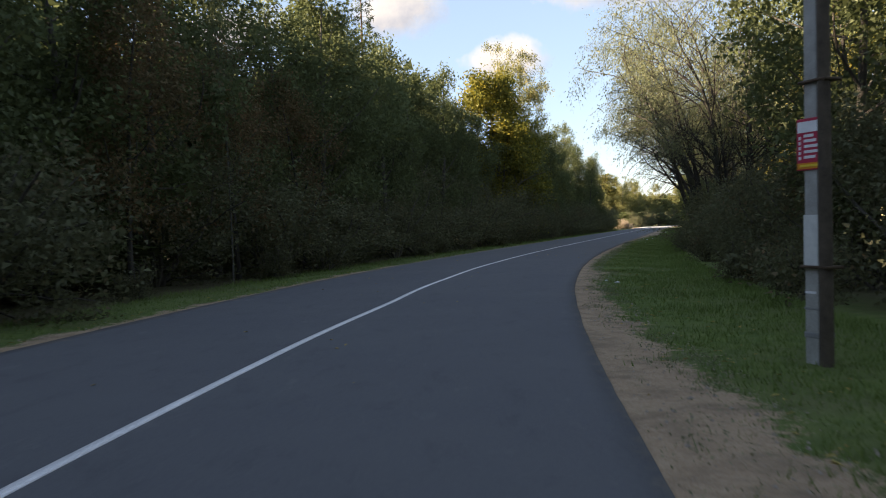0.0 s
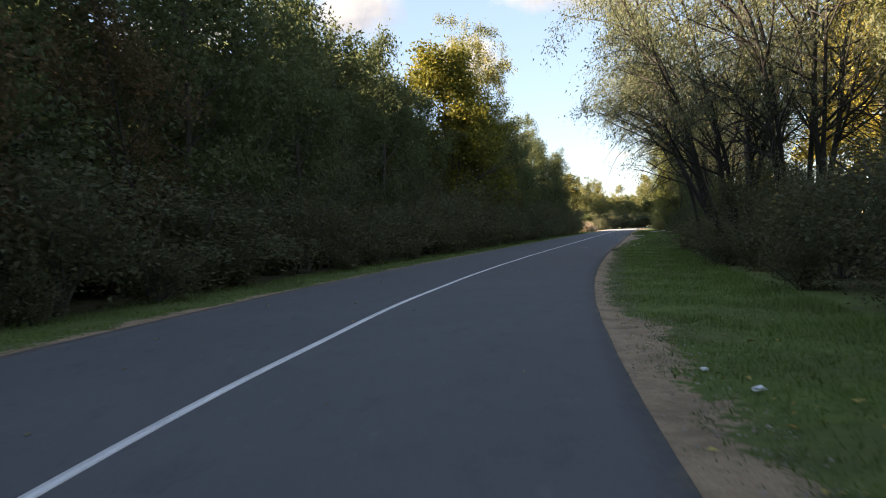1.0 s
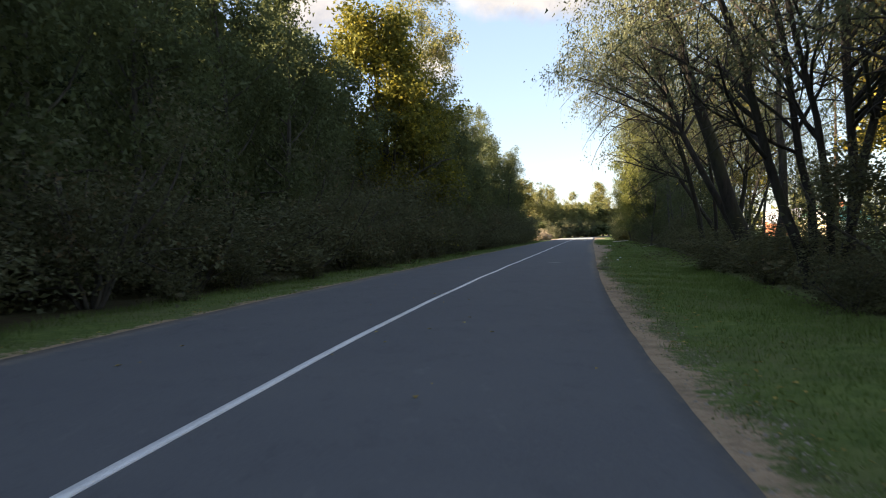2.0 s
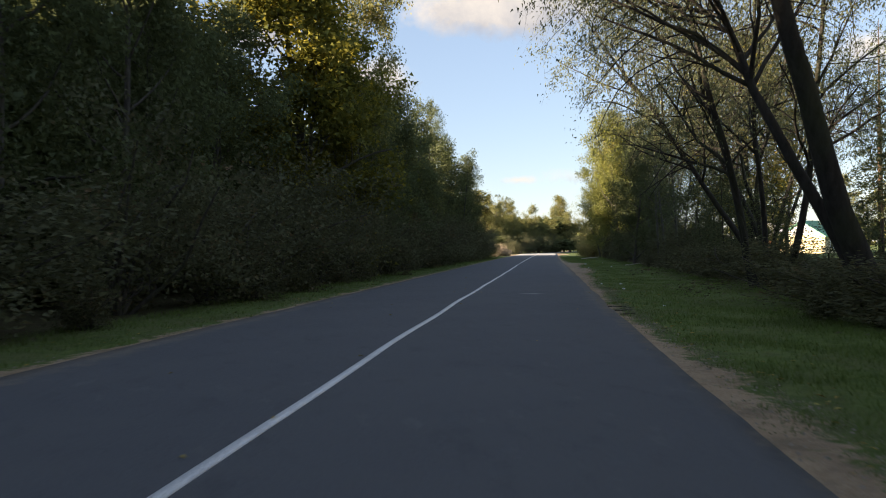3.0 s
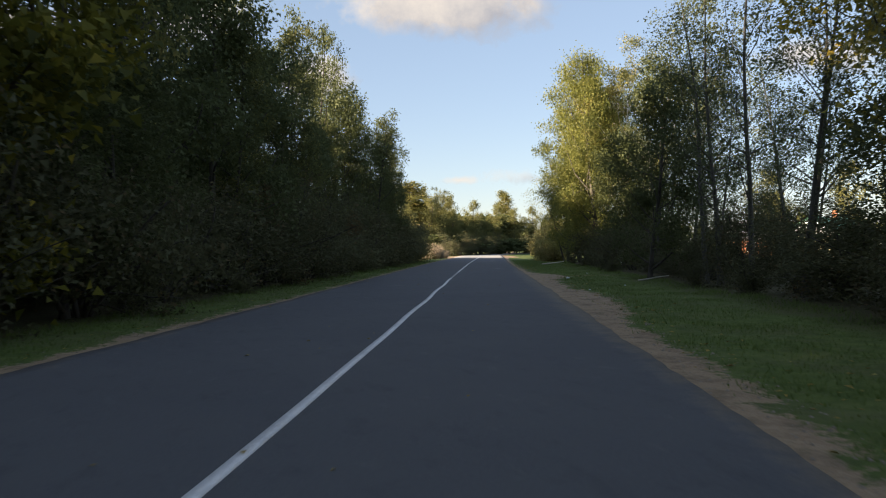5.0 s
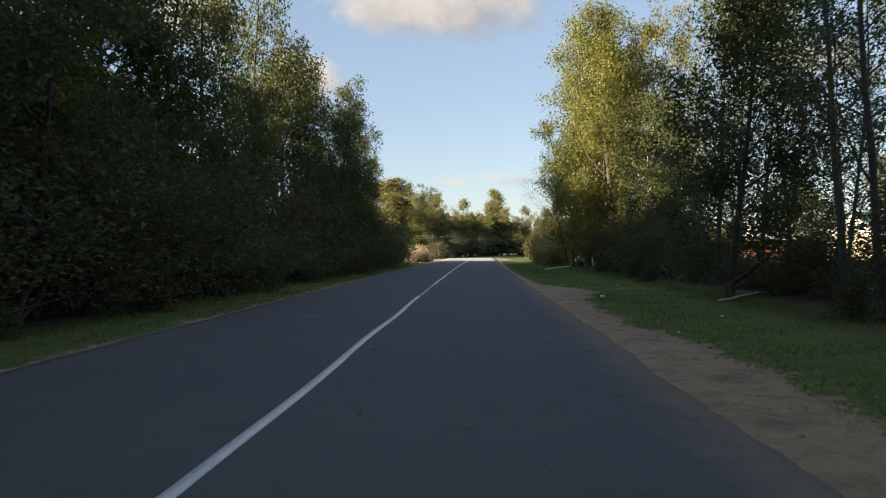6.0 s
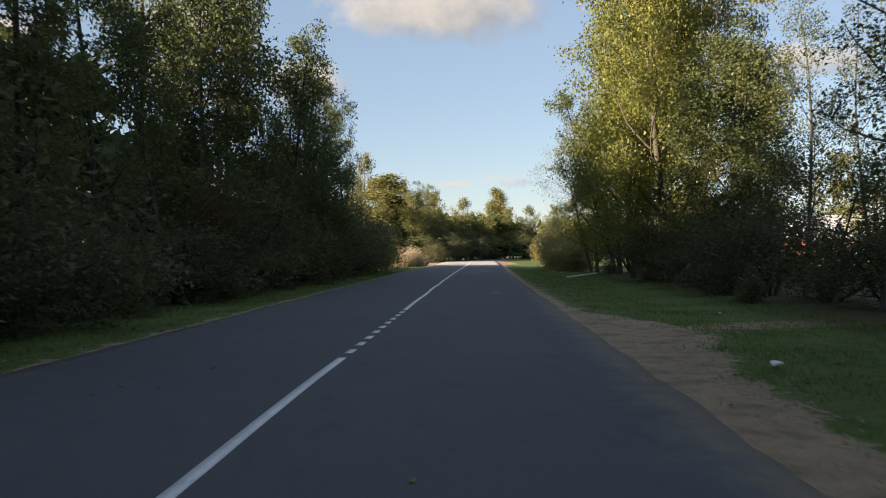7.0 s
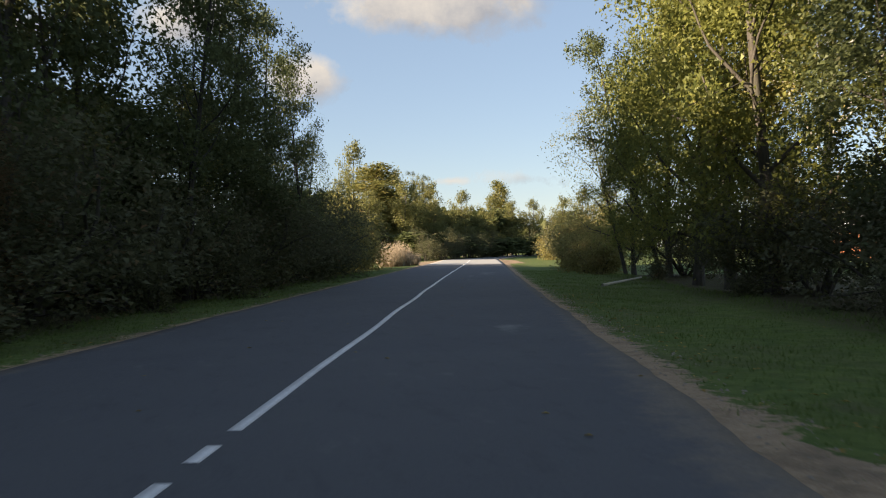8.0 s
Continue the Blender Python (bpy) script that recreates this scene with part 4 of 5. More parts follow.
    for s, u, h in ((104.2, 13.2, 0.75), (106.8, 12.2, 0.62), (111.2, 12.4, 0.6), (116, 14.5, 0.8), (119, 13.0, 0.8)):
        plant("sapling", s, u, h, 0.8)
    plant("sapling", 109.2, 12.8, 0.62, 0.8, 40, 0)
    plant("sapling", 105.6, 13.6, 0.7, 0.8, 140, 1)
    # limes and birches that catch the sun
    for i, (s, u, h) in enumerate(((130.5, 9.4, 1.26), (135, 9.6, 1.16), (139, 9.5, 1.0), (144.5, 9.6, 0.8), (149.5, 9.0, 0.6))):
        plant("lime", s, u, h, min(h, 1.1), which=i % 2)
    plant("edge", 126, 10.8, 0.84, 0.9)
    plant("birch", 131.8, 11.2, 0.95, which=1)
    for s, u, h in ((131, 13.5, 0.72), (141, 13.0, 0.55)):
        plant("alder", s, u, h)
    plant("far", 154, 18.0, 0.45, 0.6)
    plant("bare", 149.5, 8.6, 1.0, 1.15, heading(149) + 180, lean=15.0)
    plant("airy", 147.0, 9.8, 0.92, 1.1, heading(147) + 180, lean=18.0)
    for s, u, h in ((153, 7.8, 0.62), (156, 7.6, 0.6), (159, 7.4, 0.66), (162, 8.2, 0.95), (166, 8.6, 1.0), (171, 9.5, 1.1)):
        plant("brown", s, u, h)
    for s, u, kind, h in ((178, 12, "far", 0.5), (188, 13, "far", 0.5), (198, 12, "far", 0.55), (208, 11, "shrub", 1.2), (215, 10, "brown", 1.0), (224, 12, "far", 0.6)):
        plant(kind, s, u, h)
    # garden trees round the houses
    for s, u, h in ((150, 40, 0.7), (158, 50, 0.8), (168, 34, 0.7), (178, 46, 0.85), (186, 56, 0.9), (190, 40, 0.85)):
        plant("far", s, u, h, 1.1)
    for s in np.arange(236, 300, 7.5):
        plant("far", s, 11.0 + j(0, 0.8), between(0.45, 0.55), between(1.2, 1.4))
    for s, u, h in ((67.0, 13.5, 0.8), (74.0, 14.5, 0.95)):
        plant("sapling", s, u, h, h * 1.15)


plant_left()
PLANT = np.random.default_rng(6)
plant_right()
for kind, pool in KIND.items():
    assert all((kind, i) in USED for i in range(len(pool))), kind


def far_woods():
    """Low woods on the horizon, beyond the open land, too far to count."""
    rng = np.random.default_rng(77)
    n = 15000
    a = rng.uniform(0, 2 * np.pi, n)
    r = rng.uniform(420, 520, n)
    top = 9 + 5 * np.abs(lump(a * 60, a * 7, 1.3)) + 3 * lump(a * 300, a, 1.0)
    z = top * rng.random(n) ** 0.7 - 0.4
    p = np.stack([30 + r * np.cos(a), 110 + r * np.sin(a), z], -1)
    ob = leaf_mesh(rng, p, np.tile([0, 0, 1.0], (n, 1)), 5.0, 0.8, 0.0, M_LEAF_ASPEN, None, "far_woods", 3)
    tagged(ob, "distant line of mixed woods on the horizon", "woods", kind="stuff")


far_woods()


# ---------------------------------------------------------------- clouds, on a far sheet
def cloud_sheet():
    n = Nodes("fair weather clouds")
    p = n.coords()
    warp = n.add("TexNoise", Vector=p, Scale=0.0045, Detail=6.0, Roughness=0.62)
    bumpy = n.noise(p, 0.004, 7.0, 0.62)
    sep = n.add("SeparateXYZ", Vector=p)
    x, z = sep.outputs[0], sep.outputs[2]
    total = None
    shade = None
    # degrees right of the sheet's middle, degrees up, half width, half height, thickness
    for az, el, hw, hh, k in ((-8.5, 10.9, 3.6, 1.9, 1.0), (0.3, 15.6, 8.5, 2.6, 1.15), (-15.5, 14.6, 4.6, 2.3, 1.0), (0.7, 4.5, 1.4, 0.32, 0.55), (5.2, 4.6, 3.0, 0.7, 0.35), (14.0, 17.0, 4.0, 1.5, 0.9), (-27, 13.0, 6.0, 2.0, 1.0), (24, 11.0, 5.0, 1.6, 0.8)):
        cx, cz = 3000 * math.tan(radians(az)), 3000 * math.tan(radians(el)) / math.cos(radians(az))
        dx = n.maths("DIVIDE", n.maths("SUBTRACT", x, cx), 3000 * radians(hw))
        dz = n.maths("DIVIDE", n.maths("SUBTRACT", z, cz), 3000 * radians(hh))
        d = n.maths("SQRT", n.maths("ADD", n.maths("MULTIPLY", dx, dx), n.maths("MULTIPLY", dz, dz)))
        m = n.maths("MULTIPLY", n.maths("SUBTRACT", 1.0, d), k)
        total = m if total is None else n.maths("MAXIMUM", total, m)
        low = n.maths("SUBTRACT", dz, n.maths("MULTIPLY", dx, 0.5))
        low = n.maths("ADD", n.maths("MULTIPLY", low, 0.5), 0.5)
        low = n.maths("MULTIPLY", low, n.maths("GREATER_THAN", m, -0.3))
        shade = low if shade is None else n.maths("MAXIMUM", shade, low)
    dense = n.maths("ADD", total, n.maths("MULTIPLY", n.maths("SUBTRACT", bumpy, 0.5), 2.2))
    alpha = n.ramp(dense, (0.05, 0.0), (0.62, 1.0))
    lit = n.maths("ADD", shade, n.maths("MULTIPLY", n.maths("SUBTRACT", warp.outputs["Fac"], 0.5), 1.6))
    c = n.mix(n.ramp(lit, (0.15, 0.0), (0.75, 1.0)), (0.42, 0.455, 0.50), (0.80, 0.785, 0.71))
    e = n.add("Emission", Color=c, Strength=0.275)
    t = n.add("BsdfTransparent")
    m = n.add("MixShader", Fac=n.maths("MULTIPLY", alpha, 0.9))
    n.tree.links.new(t.outputs[0], m.inputs[1]), n.tree.links.new(e.outputs[0], m.inputs[2])
    n.tree.links.new(m.outputs[0], n.out.inputs["Surface"])
    xs = np.linspace(-2200, 2200, 12)
    v = np.array([(x, 0, z) for z in (60, 1500) for x in xs])
    ob = mesh_object("backdrop_clouds", v, sheet(2, len(xs)), n.mat)
    ob.matrix_basis = pose(25, 100, 0, 0, 0, -13.0) @ pose(0, 3000, 0)
    tagged(ob, "scattered white and grey fair weather clouds", "clouds", kind="structure")


cloud_sheet()


# ---------------------------------------------------------------- verge: grass, stones, litter, sticks
def grass(name, side, s0, s1, count, seed):
    """Short blades on the verge, thin where it is sandy."""
    rng = np.random.default_rng(seed)
    s = rng.uniform(s0, s1, count)
    reach = (np.where(s < 58, 6.9, 8.6) if side > 0 else 6.3)
    edge = right_sand(s) if side > 0 else -left_sand(s)
    a = edge - 0.7 + (reach - edge + 0.7) * rng.random(count)
    keep = rng.random(count) < np.clip((a - edge + 0.12 + 0.3 * lump(s, a, 0.35)) / 0.3, 0.0, 1)
    tuft = (lump(s * 1.0, a * 2.2, 0.22) > 0.72) & (a > 3.62)
    keep |= tuft & (rng.random(count) < 0.5)
    keep &= rng.random(count) < 0.72 + 0.5 * lump(s + 4, a, 0.8)
    s, a = s[keep], a[keep]
    u = a * side
    x, y = at_road(s, u)
    n = len(s)
    base = np.stack([x, y, ground_height(s, u) - 0.01], -1)
    ang = rng.uniform(0, 2 * np.pi, n)
    lean = np.stack([np.cos(ang), np.sin(ang), 0 * ang], -1)
    across = np.stack([-np.sin(ang), np.cos(ang), 0 * ang], -1)
    far = (reach[keep] if side > 0 else reach)
    h = (rng.uniform(0.025, 0.085, n) * (1 + 0.5 * lump(s, a, 0.7)) + np.clip((a - far + 1.2) * 0.08, 0, 0.12))[:, None]
    w = rng.uniform(0.004, 0.008, n)[:, None]
    tip = base + np.array([0, 0, 1.0]) * h * 0.95 + lean * h * rng.uniform(0.4, 0.9, (n, 1))
    v = np.stack([base - across * w, base + across * w, tip], 1).reshape(-1, 3)
    ob = mesh_object(name, v, np.arange(n * 3).reshape(n, 3), M_GRASS)
    tagged(ob, "short green verge grass with dry blades", "grass", kind="stuff")


grass("verge_grass", 1, 2, 75, 150000, 101)
grass("verge_grass", 1, 75, 160, 110000, 102)
grass("verge_grass", -1, 6, 160, 80000, 103)


def scatter(name, count, seed, low, high, material, label, category, leafy=False):
    """Pebbles or fallen leaves on the sandy edges."""
    rng = np.random.default_rng(seed)
    side = np.where(rng.random(count) < 0.7, 1, -1)
    s = rng.uniform(2, 135, count)
    edge = np.where(side > 0, right_sand(s), -left_sand(s))
    a = 3.46 + (edge - 3.1) * rng.random(count) ** (0.8 if not leafy else 0.6) + (rng.exponential(0.5, count) if leafy else 0)
    u = a * side
    x, y = at_road(s, u)
    base = np.stack([x, y, ground_height(s, u)], -1)
    r = (low + (high - low) * rng.random(count) ** 3)[:, None]
    ang = rng.uniform(0, 6.28, count)
    e1 = np.stack([np.cos(ang), np.sin(ang), rng.normal(0, 0.15, count)], -1) * r
    e2 = np.stack([-np.sin(ang), np.cos(ang), rng.normal(0, 0.15, count)], -1) * r * rng.uniform(0.6, 0.95, (count, 1))
    up = np.array([0, 0, 1.0]) * r * (0.25 if leafy else 0.55)
    if leafy:
        base[:, 2] += 0.02
        v = np.stack([base - e1, base - e2 * 0.6 + up, base + e1, base + e2 * 0.6 + up], 1).reshape(-1, 3)
        f = np.arange(count * 4).reshape(count, 4)
    else:
        v = np.stack([base - e1 - up * 0.3, base - e2 - up * 0.3, base + e1 - up * 0.3, base + e2 - up * 0.3, base + up + e1 * 0.2, base + up - e1 * 0.25], 1).reshape(-1, 3)
        i = np.arange(count)[:, None] * 6
        f = np.concatenate([i + [0, 1, 5], i + [1, 4, 5], i + [1, 2, 4], i + [2, 3, 4], i + [3, 5, 4], i + [3, 0, 5]])
    ob = mesh_object(name, v, f, material)
    tagged(ob, label, category, kind="stuff")


def weeds(name, clusters, seed):
    """Low leafy weeds and dry tufts that straggle out over the sand."""
    rng = np.random.default_rng(seed)
    per = 46
    s = 3 + 66 * rng.random(clusters)
    edge = right_sand(s)
    u = 3.55 + (edge - 3.35) * rng.random(clusters) ** 0.7 + 0.1
    big = rng.uniform(0.10, 0.34, clusters)
    s2 = np.repeat(s, per) + np.repeat(big, per) * rng.normal(0, 0.8, clusters * per)
    u2 = np.maximum(np.repeat(u, per) + np.repeat(big, per) * rng.normal(0, 0.45, clusters * per), 3.47)
    x, y = at_road(s2, u2)
    p = np.stack([x, y, ground_height(s2, u2) + rng.uniform(0.0, 0.03, len(s2))], -1)
    way = np.stack([rng.normal(0, 1, len(s2)), rng.normal(0, 1, len(s2)), 0.12 + 0 * s2], -1)
    ob = leaf_mesh(rng, p, way, 0.026, 0.5, -0.1, M_WEED, None, name, 3)
    tagged(ob, "straggling green weeds on the sandy road edge", "weeds", kind="stuff")


M_WEED = leaf_material("weeds", (0.14, 0.155, 0.085), (0.27, 0.275, 0.155), (0.38, 0.32, 0.20), 0.25, 0.25)
weeds("edge_weeds", 420, 207)
M_PEBBLE = plain("pebbles", (0.15, 0.12, 0.09), (0.34, 0.28, 0.22), 3.0, 0.95)
def road_leaves(name, count, seed):
    """A few leaves blown on to the asphalt."""
    rng = np.random.default_rng(seed)
    s, u = rng.uniform(4, 150, count), rng.normal(0, 2.0, count).clip(-3.3, 3.25)
    x, y = at_road(s, u)
    p = np.stack([x, y, np.full(count, 0.006)], -1)
    a, r = rng.uniform(0, 6.28, count), rng.uniform(0.02, 0.045, count)[:, None]
    e1 = np.stack([np.cos(a), np.sin(a), 0 * a], -1) * r
    e2 = np.stack([-np.sin(a), np.cos(a), 0 * a], -1) * r * 0.6
    up = np.array([0, 0, 1.0]) * r * 0.35
    v = np.stack([p - e1, p - e2 + up, p + e1 + up * 0.4, p + e2 + up], 1).reshape(-1, 3)
    ob = mesh_object(name, v, np.arange(count * 4).reshape(count, 4), M_FALLEN)
    tagged(ob, "few dry leaves blown on to the asphalt", "leaves", kind="stuff")


M_FALLEN = leaf_material("fallen leaves", (0.16, 0.10, 0.03), (0.40, 0.28, 0.08), (0.50, 0.40, 0.12), 0.3, 0.1)
road_leaves("road_leaves", 170, 211)
scatter("gravel", 8000, 201, 0.008, 0.032, M_PEBBLE, "loose pebbles on the sandy road edge", "gravel")
scatter("fallen_leaves", 1500, 202, 0.025, 0.055, M_FALLEN, "scattered yellow fallen leaves on the verge", "leaves", True)


# ---------------------------------------------------------------- the concrete pole with its notices
M_CONCRETE = plain("weathered concrete", (0.24, 0.235, 0.21), (0.43, 0.42, 0.385), 5.0, 0.9, depth=0.006)
M_CONCRETE_DARK = plain("dark tar band", (0.17, 0.17, 0.165), (0.27, 0.265, 0.255), 7.0, 0.85)
# dark brown for the shaft that stands in for the post's shaded face
M_SHADE_SHAFT = plain("dark shade shaft", (0.045, 0.034, 0.024), (0.115, 0.088, 0.062), 9.0, 0.9, depth=0.008)
M_WIRE = plain("rusty wire", (0.07, 0.045, 0.03), (0.13, 0.09, 0.06), 12.0, 0.7, 0.6)
M_RED = plain("faded red print", (0.40, 0.02, 0.05), (0.50, 0.04, 0.08), 8.0, 0.5)
M_WHITE = plain("white paper", (0.68, 0.68, 0.68), (0.80, 0.80, 0.80), 8.0, 0.7)
M_OLD_PAPER = plain("weathered paper", (0.50, 0.51, 0.48), (0.68, 0.68, 0.64), 9.0, 0.85)
M_ORANGE = plain("orange print", (0.62, 0.22, 0.02), (0.72, 0.32, 0.03), 8.0, 0.5)
M_YELLOW = plain("yellow print", (0.75, 0.52, 0.05), (0.80, 0.60, 0.08), 8.0, 0.5)


def concrete_pole():
    root = new("utility_pole")
    h, w0, w1, d0, d1 = 9.5, 0.190, 0.150, 0.178, 0.138
    bm = bmesh.new()
    rings = []
    for k in range(20):
        z = -0.5 + (h + 0.5) * k / 19
        t = max(0.0, z / h)
        w, d, c = w0 + (w1 - w0) * t, d0 + (d1 - d0) * t, 0.018
        pts = [(-w / 2 + c, -d / 2), (w / 2 - c, -d / 2), (w / 2, -d / 2 + c), (w / 2, d / 2 - c), (w / 2 - c, d / 2), (-w / 2 + c, d / 2), (-w / 2, d / 2 - c), (-w / 2, -d / 2 + c)]
        rings.append([bm.verts.new((x, y, z)) for x, y in pts])
    for a, b in zip(rings, rings[1:]):
        for k in range(8):
            bm.faces.new((a[k], a[(k + 1) % 8], b[(k + 1) % 8], b[k]))
    bm.faces.new(rings[-1])
    part("shaft", bm, M_CONCRETE, root)

    def sleeve(name, z0, z1, material, label, proud):
        t = (z0 + z1) / 2 / h
        w, d = w0 + (w1 - w0) * t + proud, d0 + (d1 - d0) * t + proud
        return part(name, box_bm(w, d, z1 - z0, (0, 0, (z0 + z1) / 2), 0.016), material, root, label)

    sleeve("tar_band", 0.24, 0.30, M_CONCRETE_DARK, "dark band round the pole", 0.008)
    sleeve("tar_band", 0.50, 0.53, M_CONCRETE_DARK, "dark band round the pole", 0.008)
    part("pasted_paper", box_bm(0.178, 0.004, 0.50, (0.0, -0.0885, 1.13)), M_OLD_PAPER, root, "weathered white paper pasted on the pole")
    part("torn_label", box_bm(0.13, 0.004, 0.022, (-0.01, -0.0885, 0.665)), M_WHITE, root, "torn white paper strip")
    # the red notice, on the face towards the traffic
    board = part("notice_board", box_bm(0.315, 0.012, 0.475, (0.0, -0.0915, 2.03), 0.003), M_RED, root, "red printed notice board")
    y = -0.0985
    part("heading_bar", box_bm(0.29, 0.004, 0.100, (0, y, 2.19)), M_WHITE, board, "white heading panel")
    for z, x, w in ((2.108, -0.005, 0.12), (2.062, 0.01, 0.15), (2.012, 0.04, 0.20), (1.962, 0.028, 0.18), (1.912, 0.005, 0.14)):
        part("text_bar", box_bm(w, 0.004, 0.026, (x, y, z)), M_WHITE, board, "white line of print")
    for k in range(5):
        part("side_mark", box_bm(0.026, 0.004, 0.030, (-0.118, y, 2.09 - 0.046 * k)), M_WHITE, board, "small white printed mark")
    part("footer_panel", box_bm(0.305, 0.004, 0.055, (0, y, 1.832)), M_ORANGE, board, "orange footer strip")
    part("footer_bar", box_bm(0.25, 0.004, 0.02, (0.01, y - 0.004, 1.834)), M_YELLOW, board, "yellow line of print")
    # a dark round shaft, added in place of the shaded side of the post
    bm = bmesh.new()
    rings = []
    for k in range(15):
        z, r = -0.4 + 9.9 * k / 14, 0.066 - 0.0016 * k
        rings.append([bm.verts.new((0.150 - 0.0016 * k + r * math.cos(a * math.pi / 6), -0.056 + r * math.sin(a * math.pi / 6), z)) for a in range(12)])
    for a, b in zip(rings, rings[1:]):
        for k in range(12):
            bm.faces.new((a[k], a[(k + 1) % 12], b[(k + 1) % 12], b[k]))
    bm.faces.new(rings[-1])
    part("shade_shaft", bm, M_SHADE_SHAFT, root, "dark brown tarred timber pole")
    # made-up bands that tie the added shaft to the post
    for z in (0.9, 2.6):
        part("added_strap", box_bm(0.35, 0.20, 0.03, (0.055, -0.02, z), 0.012), M_WIRE, root, "rusty wire strap")
    x, yy = 3.45, 8.15
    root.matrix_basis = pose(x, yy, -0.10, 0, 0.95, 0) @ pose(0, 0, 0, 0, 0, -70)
    tagged(root, "grey concrete post with a red notice, strapped to a timber pole", "pole")


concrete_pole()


# ---------------------------------------------------------------- litter, sticks, log, posts
def litter(s, u, size, seed):
    rng = np.random.default_rng(seed)
    bm = bmesh.new()
    bmesh.ops.create_icosphere(bm, subdivisions=2, radius=size)
    for v in bm.verts:
        k = 0.65 + 0.5 * rng.random()
        v.co = Vector((v.co.x * k * 1.25, v.co.y * k, max(v.co.z * k * 0.55, -size * 0.3)))
    me = bpy.data.meshes.new("paper_litter")
    bm.to_mesh(me)
    bm.free()
    me.materials.append(M_WHITE)
    ob = new("paper_litter", me)
    x, y = at_road(s, u)
    ob.matrix_basis = pose(float(x), float(y), float(ground_height(s, u)) + size * 0.3 + 0.02, 0, 0, seed * 40)
    tagged(ob, "crumpled white paper litter lying in the grass", "litter", "roadside litter")


for i, (s, u, size) in enumerate(((103.2, 4.84, 0.10), (66.45, 4.38, 0.07), (70.3, 4.6, 0.07), (20.97, 4.09, 0.05), (19.86, 4.3, 0.07), (93.5, 4.6, 0.045), (70.1, 3.95, 0.05), (97, 6.2, 0.05), (112, 6.6, 0.05), (59.0, 4.6, 0.04))):
    litter(s, u, size * 0.7, i + 1)


def stick(name, s, u, length, radius, turn, material, label, category, group=""):
    g = Grower(int(s * 10))
    pts, _ = g.wander((-length / 2, 0, 0), (1, 0, 0), length, 6, 0.09, 0.0)
    pts[:, 2] = radius * 0.8 + 0.25 * (pts[:, 2] - pts[:, 2].min())
    g.limb(pts, np.linspace(radius, radius * 0.6, 7), 7)
    v, f = np.concatenate(g.v), np.concatenate(g.f)
    ob = mesh_object(name, v, f, material, smooth=True)
    x, y = at_road(s, u)
    ob.matrix_basis = pose(float(x), float(y), float(ground_height(s, u)), 0, 0, heading(s) + turn)
    tagged(ob, label, category, group)


M_PALE_WOOD = plain("bleached wood", (0.42, 0.37, 0.30), (0.62, 0.57, 0.48), 4.0, 0.85)
for s, u, n, turn in ((58.45, 3.5, 0.5, 10), (57.3, 3.55, 0.45, -5), (56.4, 3.6, 0.3, 15), (58.1, 3.75, 0.35, 40)):
    stick("broken_stick", s, u, n, 0.016, turn, M_BARK, "dark broken stick on the sandy road edge", "stick", "sticks by the road")
stick("fallen_log", 139.6, 6.6, 4.6, 0.055, 72, M_PALE_WOOD, "pale fallen log lying on the grass", "log")
stick("fallen_branch", 103.0, 8.6, 2.6, 0.03, 35, M_PALE_WOOD, "pale bare fallen branch in the grass", "branch")


def marker_post(x, y):
    root = new("marker_post")
    bm = bmesh.new()
    bmesh.ops.create_cone(bm, cap_ends=True, segments=10, radius1=0.07, radius2=0.06, depth=1.3)
    for v in bm.verts:
        v.co.z += 0.35
    part("post", bm, M_WHITE, root)
    part("dark_band", box_bm(0.145, 0.145, 0.18, (0, 0, 0.72), 0.03), M_CONCRETE_DARK, root, "black band")
    root.matrix_basis = pose(x, y, -0.2)
    tagged(root, "white roadside marker post with a black band", "post", "marker posts")


marker_post(57.3, 249.5)
marker_post(73.4, 278.0)


# ---------------------------------------------------------------- houses behind the trees
M_PLASTER = plain("pale yellow plaster", (0.62, 0.52, 0.30), (0.74, 0.64, 0.40), 3.0, 0.9)
M_BRICK = plain("red brick", (0.34, 0.12, 0.06), (0.46, 0.19, 0.10), 3.0, 0.9)
M_ROOF_GREY = plain("grey roofing", (0.30, 0.30, 0.31), (0.42, 0.42, 0.43), 3.0, 0.8)
M_ROOF_GREEN = plain("green sheet roofing", (0.05, 0.22, 0.12), (0.10, 0.32, 0.18), 3.0, 0.5)
M_TRIM = plain("white trim", (0.72, 0.72, 0.70), (0.82, 0.82, 0.80), 3.0, 0.6)
M_GLASS = Nodes("window glass").surface((0.03, 0.04, 0.05), 0.08, gloss=0.8)


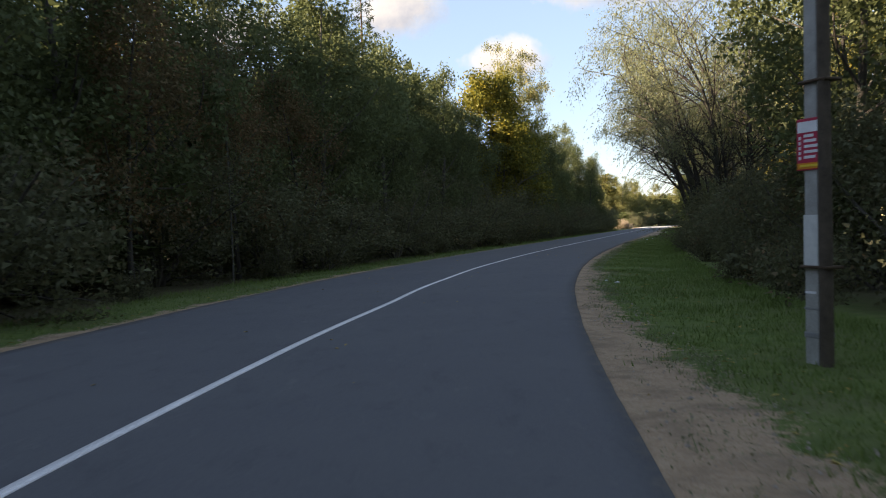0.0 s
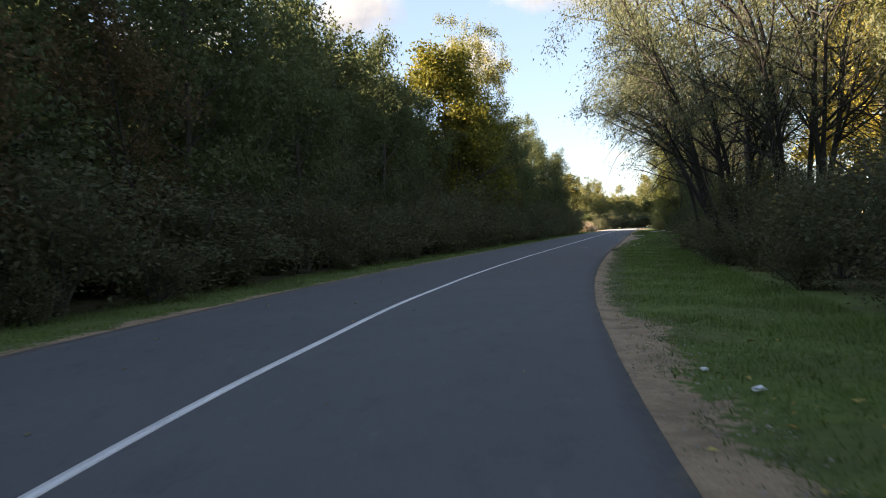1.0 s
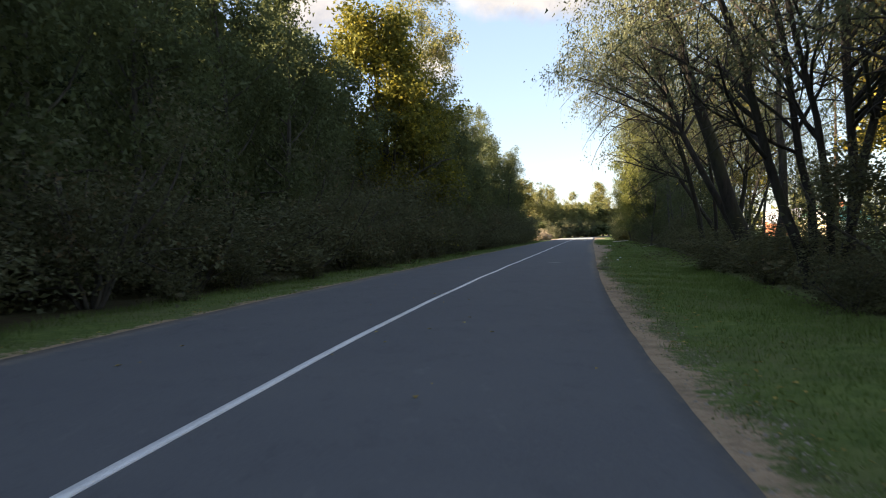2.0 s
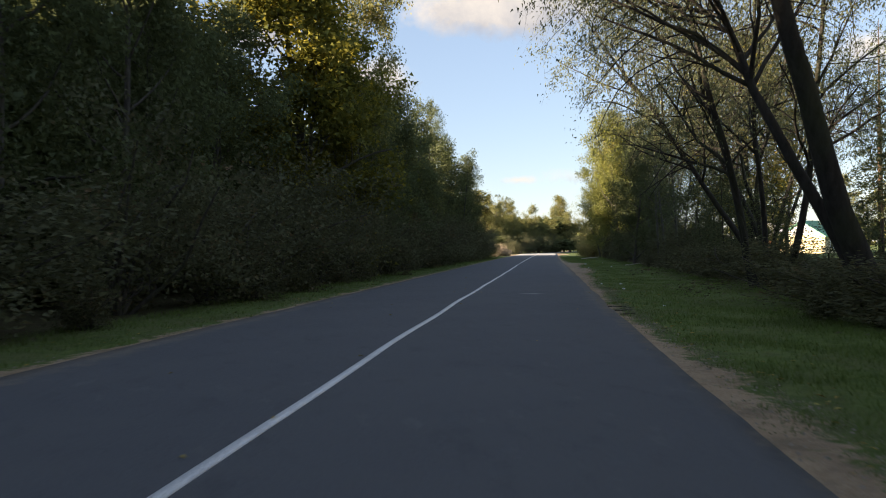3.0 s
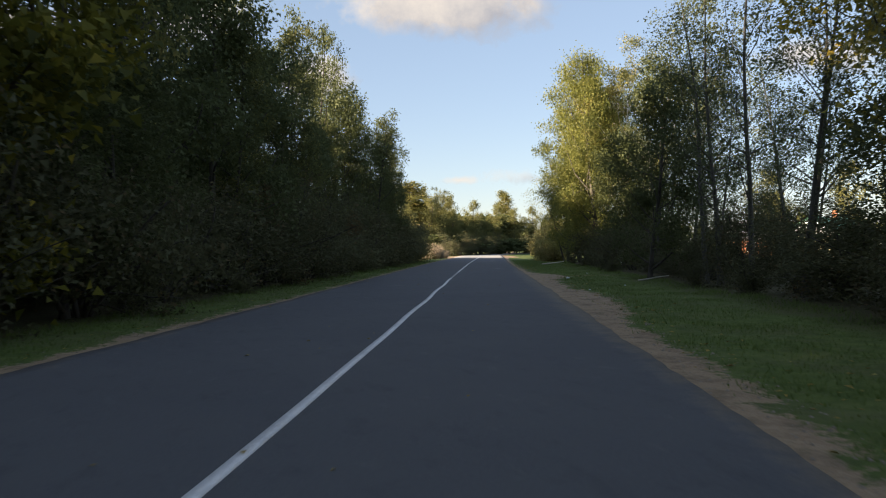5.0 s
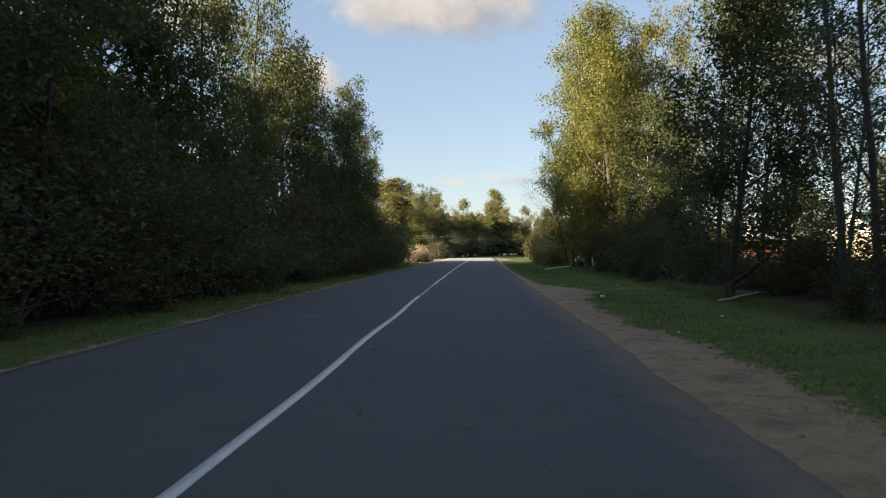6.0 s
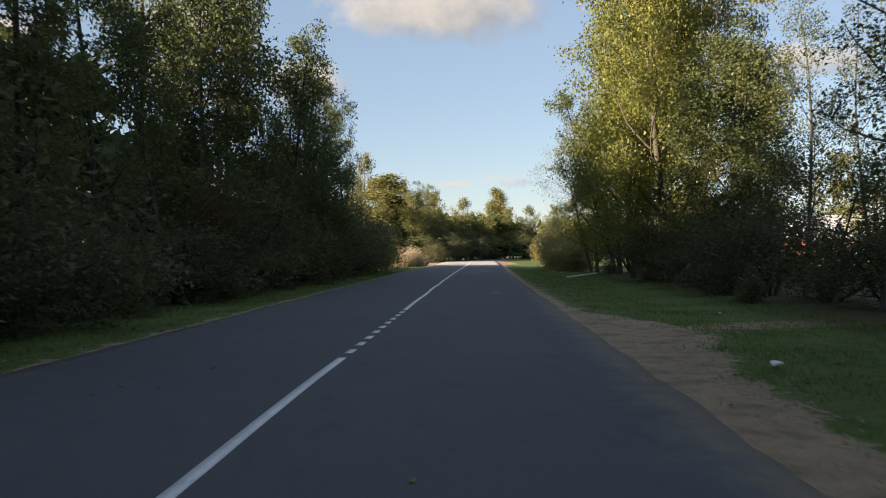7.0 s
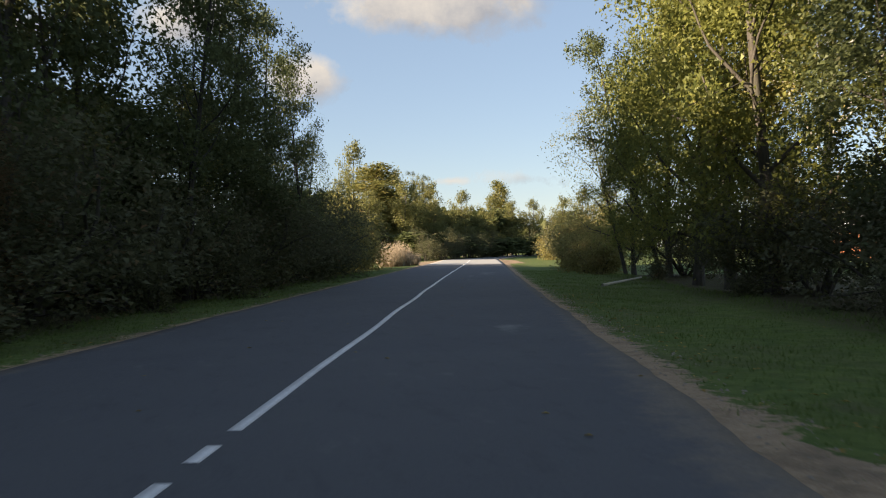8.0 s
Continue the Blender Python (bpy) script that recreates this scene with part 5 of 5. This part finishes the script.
def house(x, y, turn, length, depth, wall_h, rise, wall, roof, label):
    root = new("house")
    part("wall", box_bm(length, depth, wall_h + 0.6, (0, 0, wall_h / 2 - 0.3)), wall, root)
    for sx in (-1, 1):
        bm = bmesh.new()
        a = [bm.verts.new((sx * length / 2 * k, yy, zz)) for k in (1.0, 0.975) for yy, zz in ((-depth / 2, wall_h), (depth / 2, wall_h), (0, wall_h + rise))]
        bm.faces.new(a[:3]), bm.faces.new(a[3:][::-1])
        for i in range(3):
            bm.faces.new((a[i], a[(i + 1) % 3], a[3 + (i + 1) % 3], a[3 + i]))
        part("gable", bm, M_TRIM, root, "white boarded gable")
    for sy in (-1, 1):
        slope = math.atan2(rise, depth / 2)
        long = math.hypot(rise, depth / 2) + 0.45
        bm = box_bm(length + 0.7, long, 0.09, (0, 0, 0), 0.01)
        mid = Vector((0, sy * (depth / 4 + 0.16), wall_h + rise / 2 - 0.10))
        bmesh.ops.transform(bm, matrix=Matrix.Translation(mid) @ Matrix.Rotation(-sy * slope, 4, "X"), verts=bm.verts)
        part("roof_slope", bm, roof, root)
    for k in range(3):
        for sy in (-1, 1):
            wx = (k - 1) * length * 0.3
            w = part("window", box_bm(1.15, 0.08, 1.25, (wx, sy * (depth / 2 + 0.03), wall_h * 0.55), 0.01), M_TRIM, root, "white framed window")
            for px in (-0.27, 0.27):
                part("pane", box_bm(0.46, 0.03, 1.05, (wx + px, sy * (depth / 2 + 0.07), wall_h * 0.55)), M_GLASS, w, "dark glass pane")
    part("chimney", box_bm(0.5, 0.5, 1.3, (length * 0.2, 0, wall_h + rise + 0.2), 0.02), M_BRICK, root, "brick chimney")
    root.matrix_basis = pose(x, y, -0.3, 0, 0, turn)
    tagged(root, label, "house", "houses behind the trees")


house(76.0, 152.0, 30, 9.0, 6.5, 2.6, 2.0, M_PLASTER, M_ROOF_GREEN, "small pale yellow house with a green sheet roof")
house(78.0, 167.0, -15, 10.0, 6.0, 2.5, 2.2, M_BRICK, M_ROOF_GREY, "low red brick house with a grey roof")
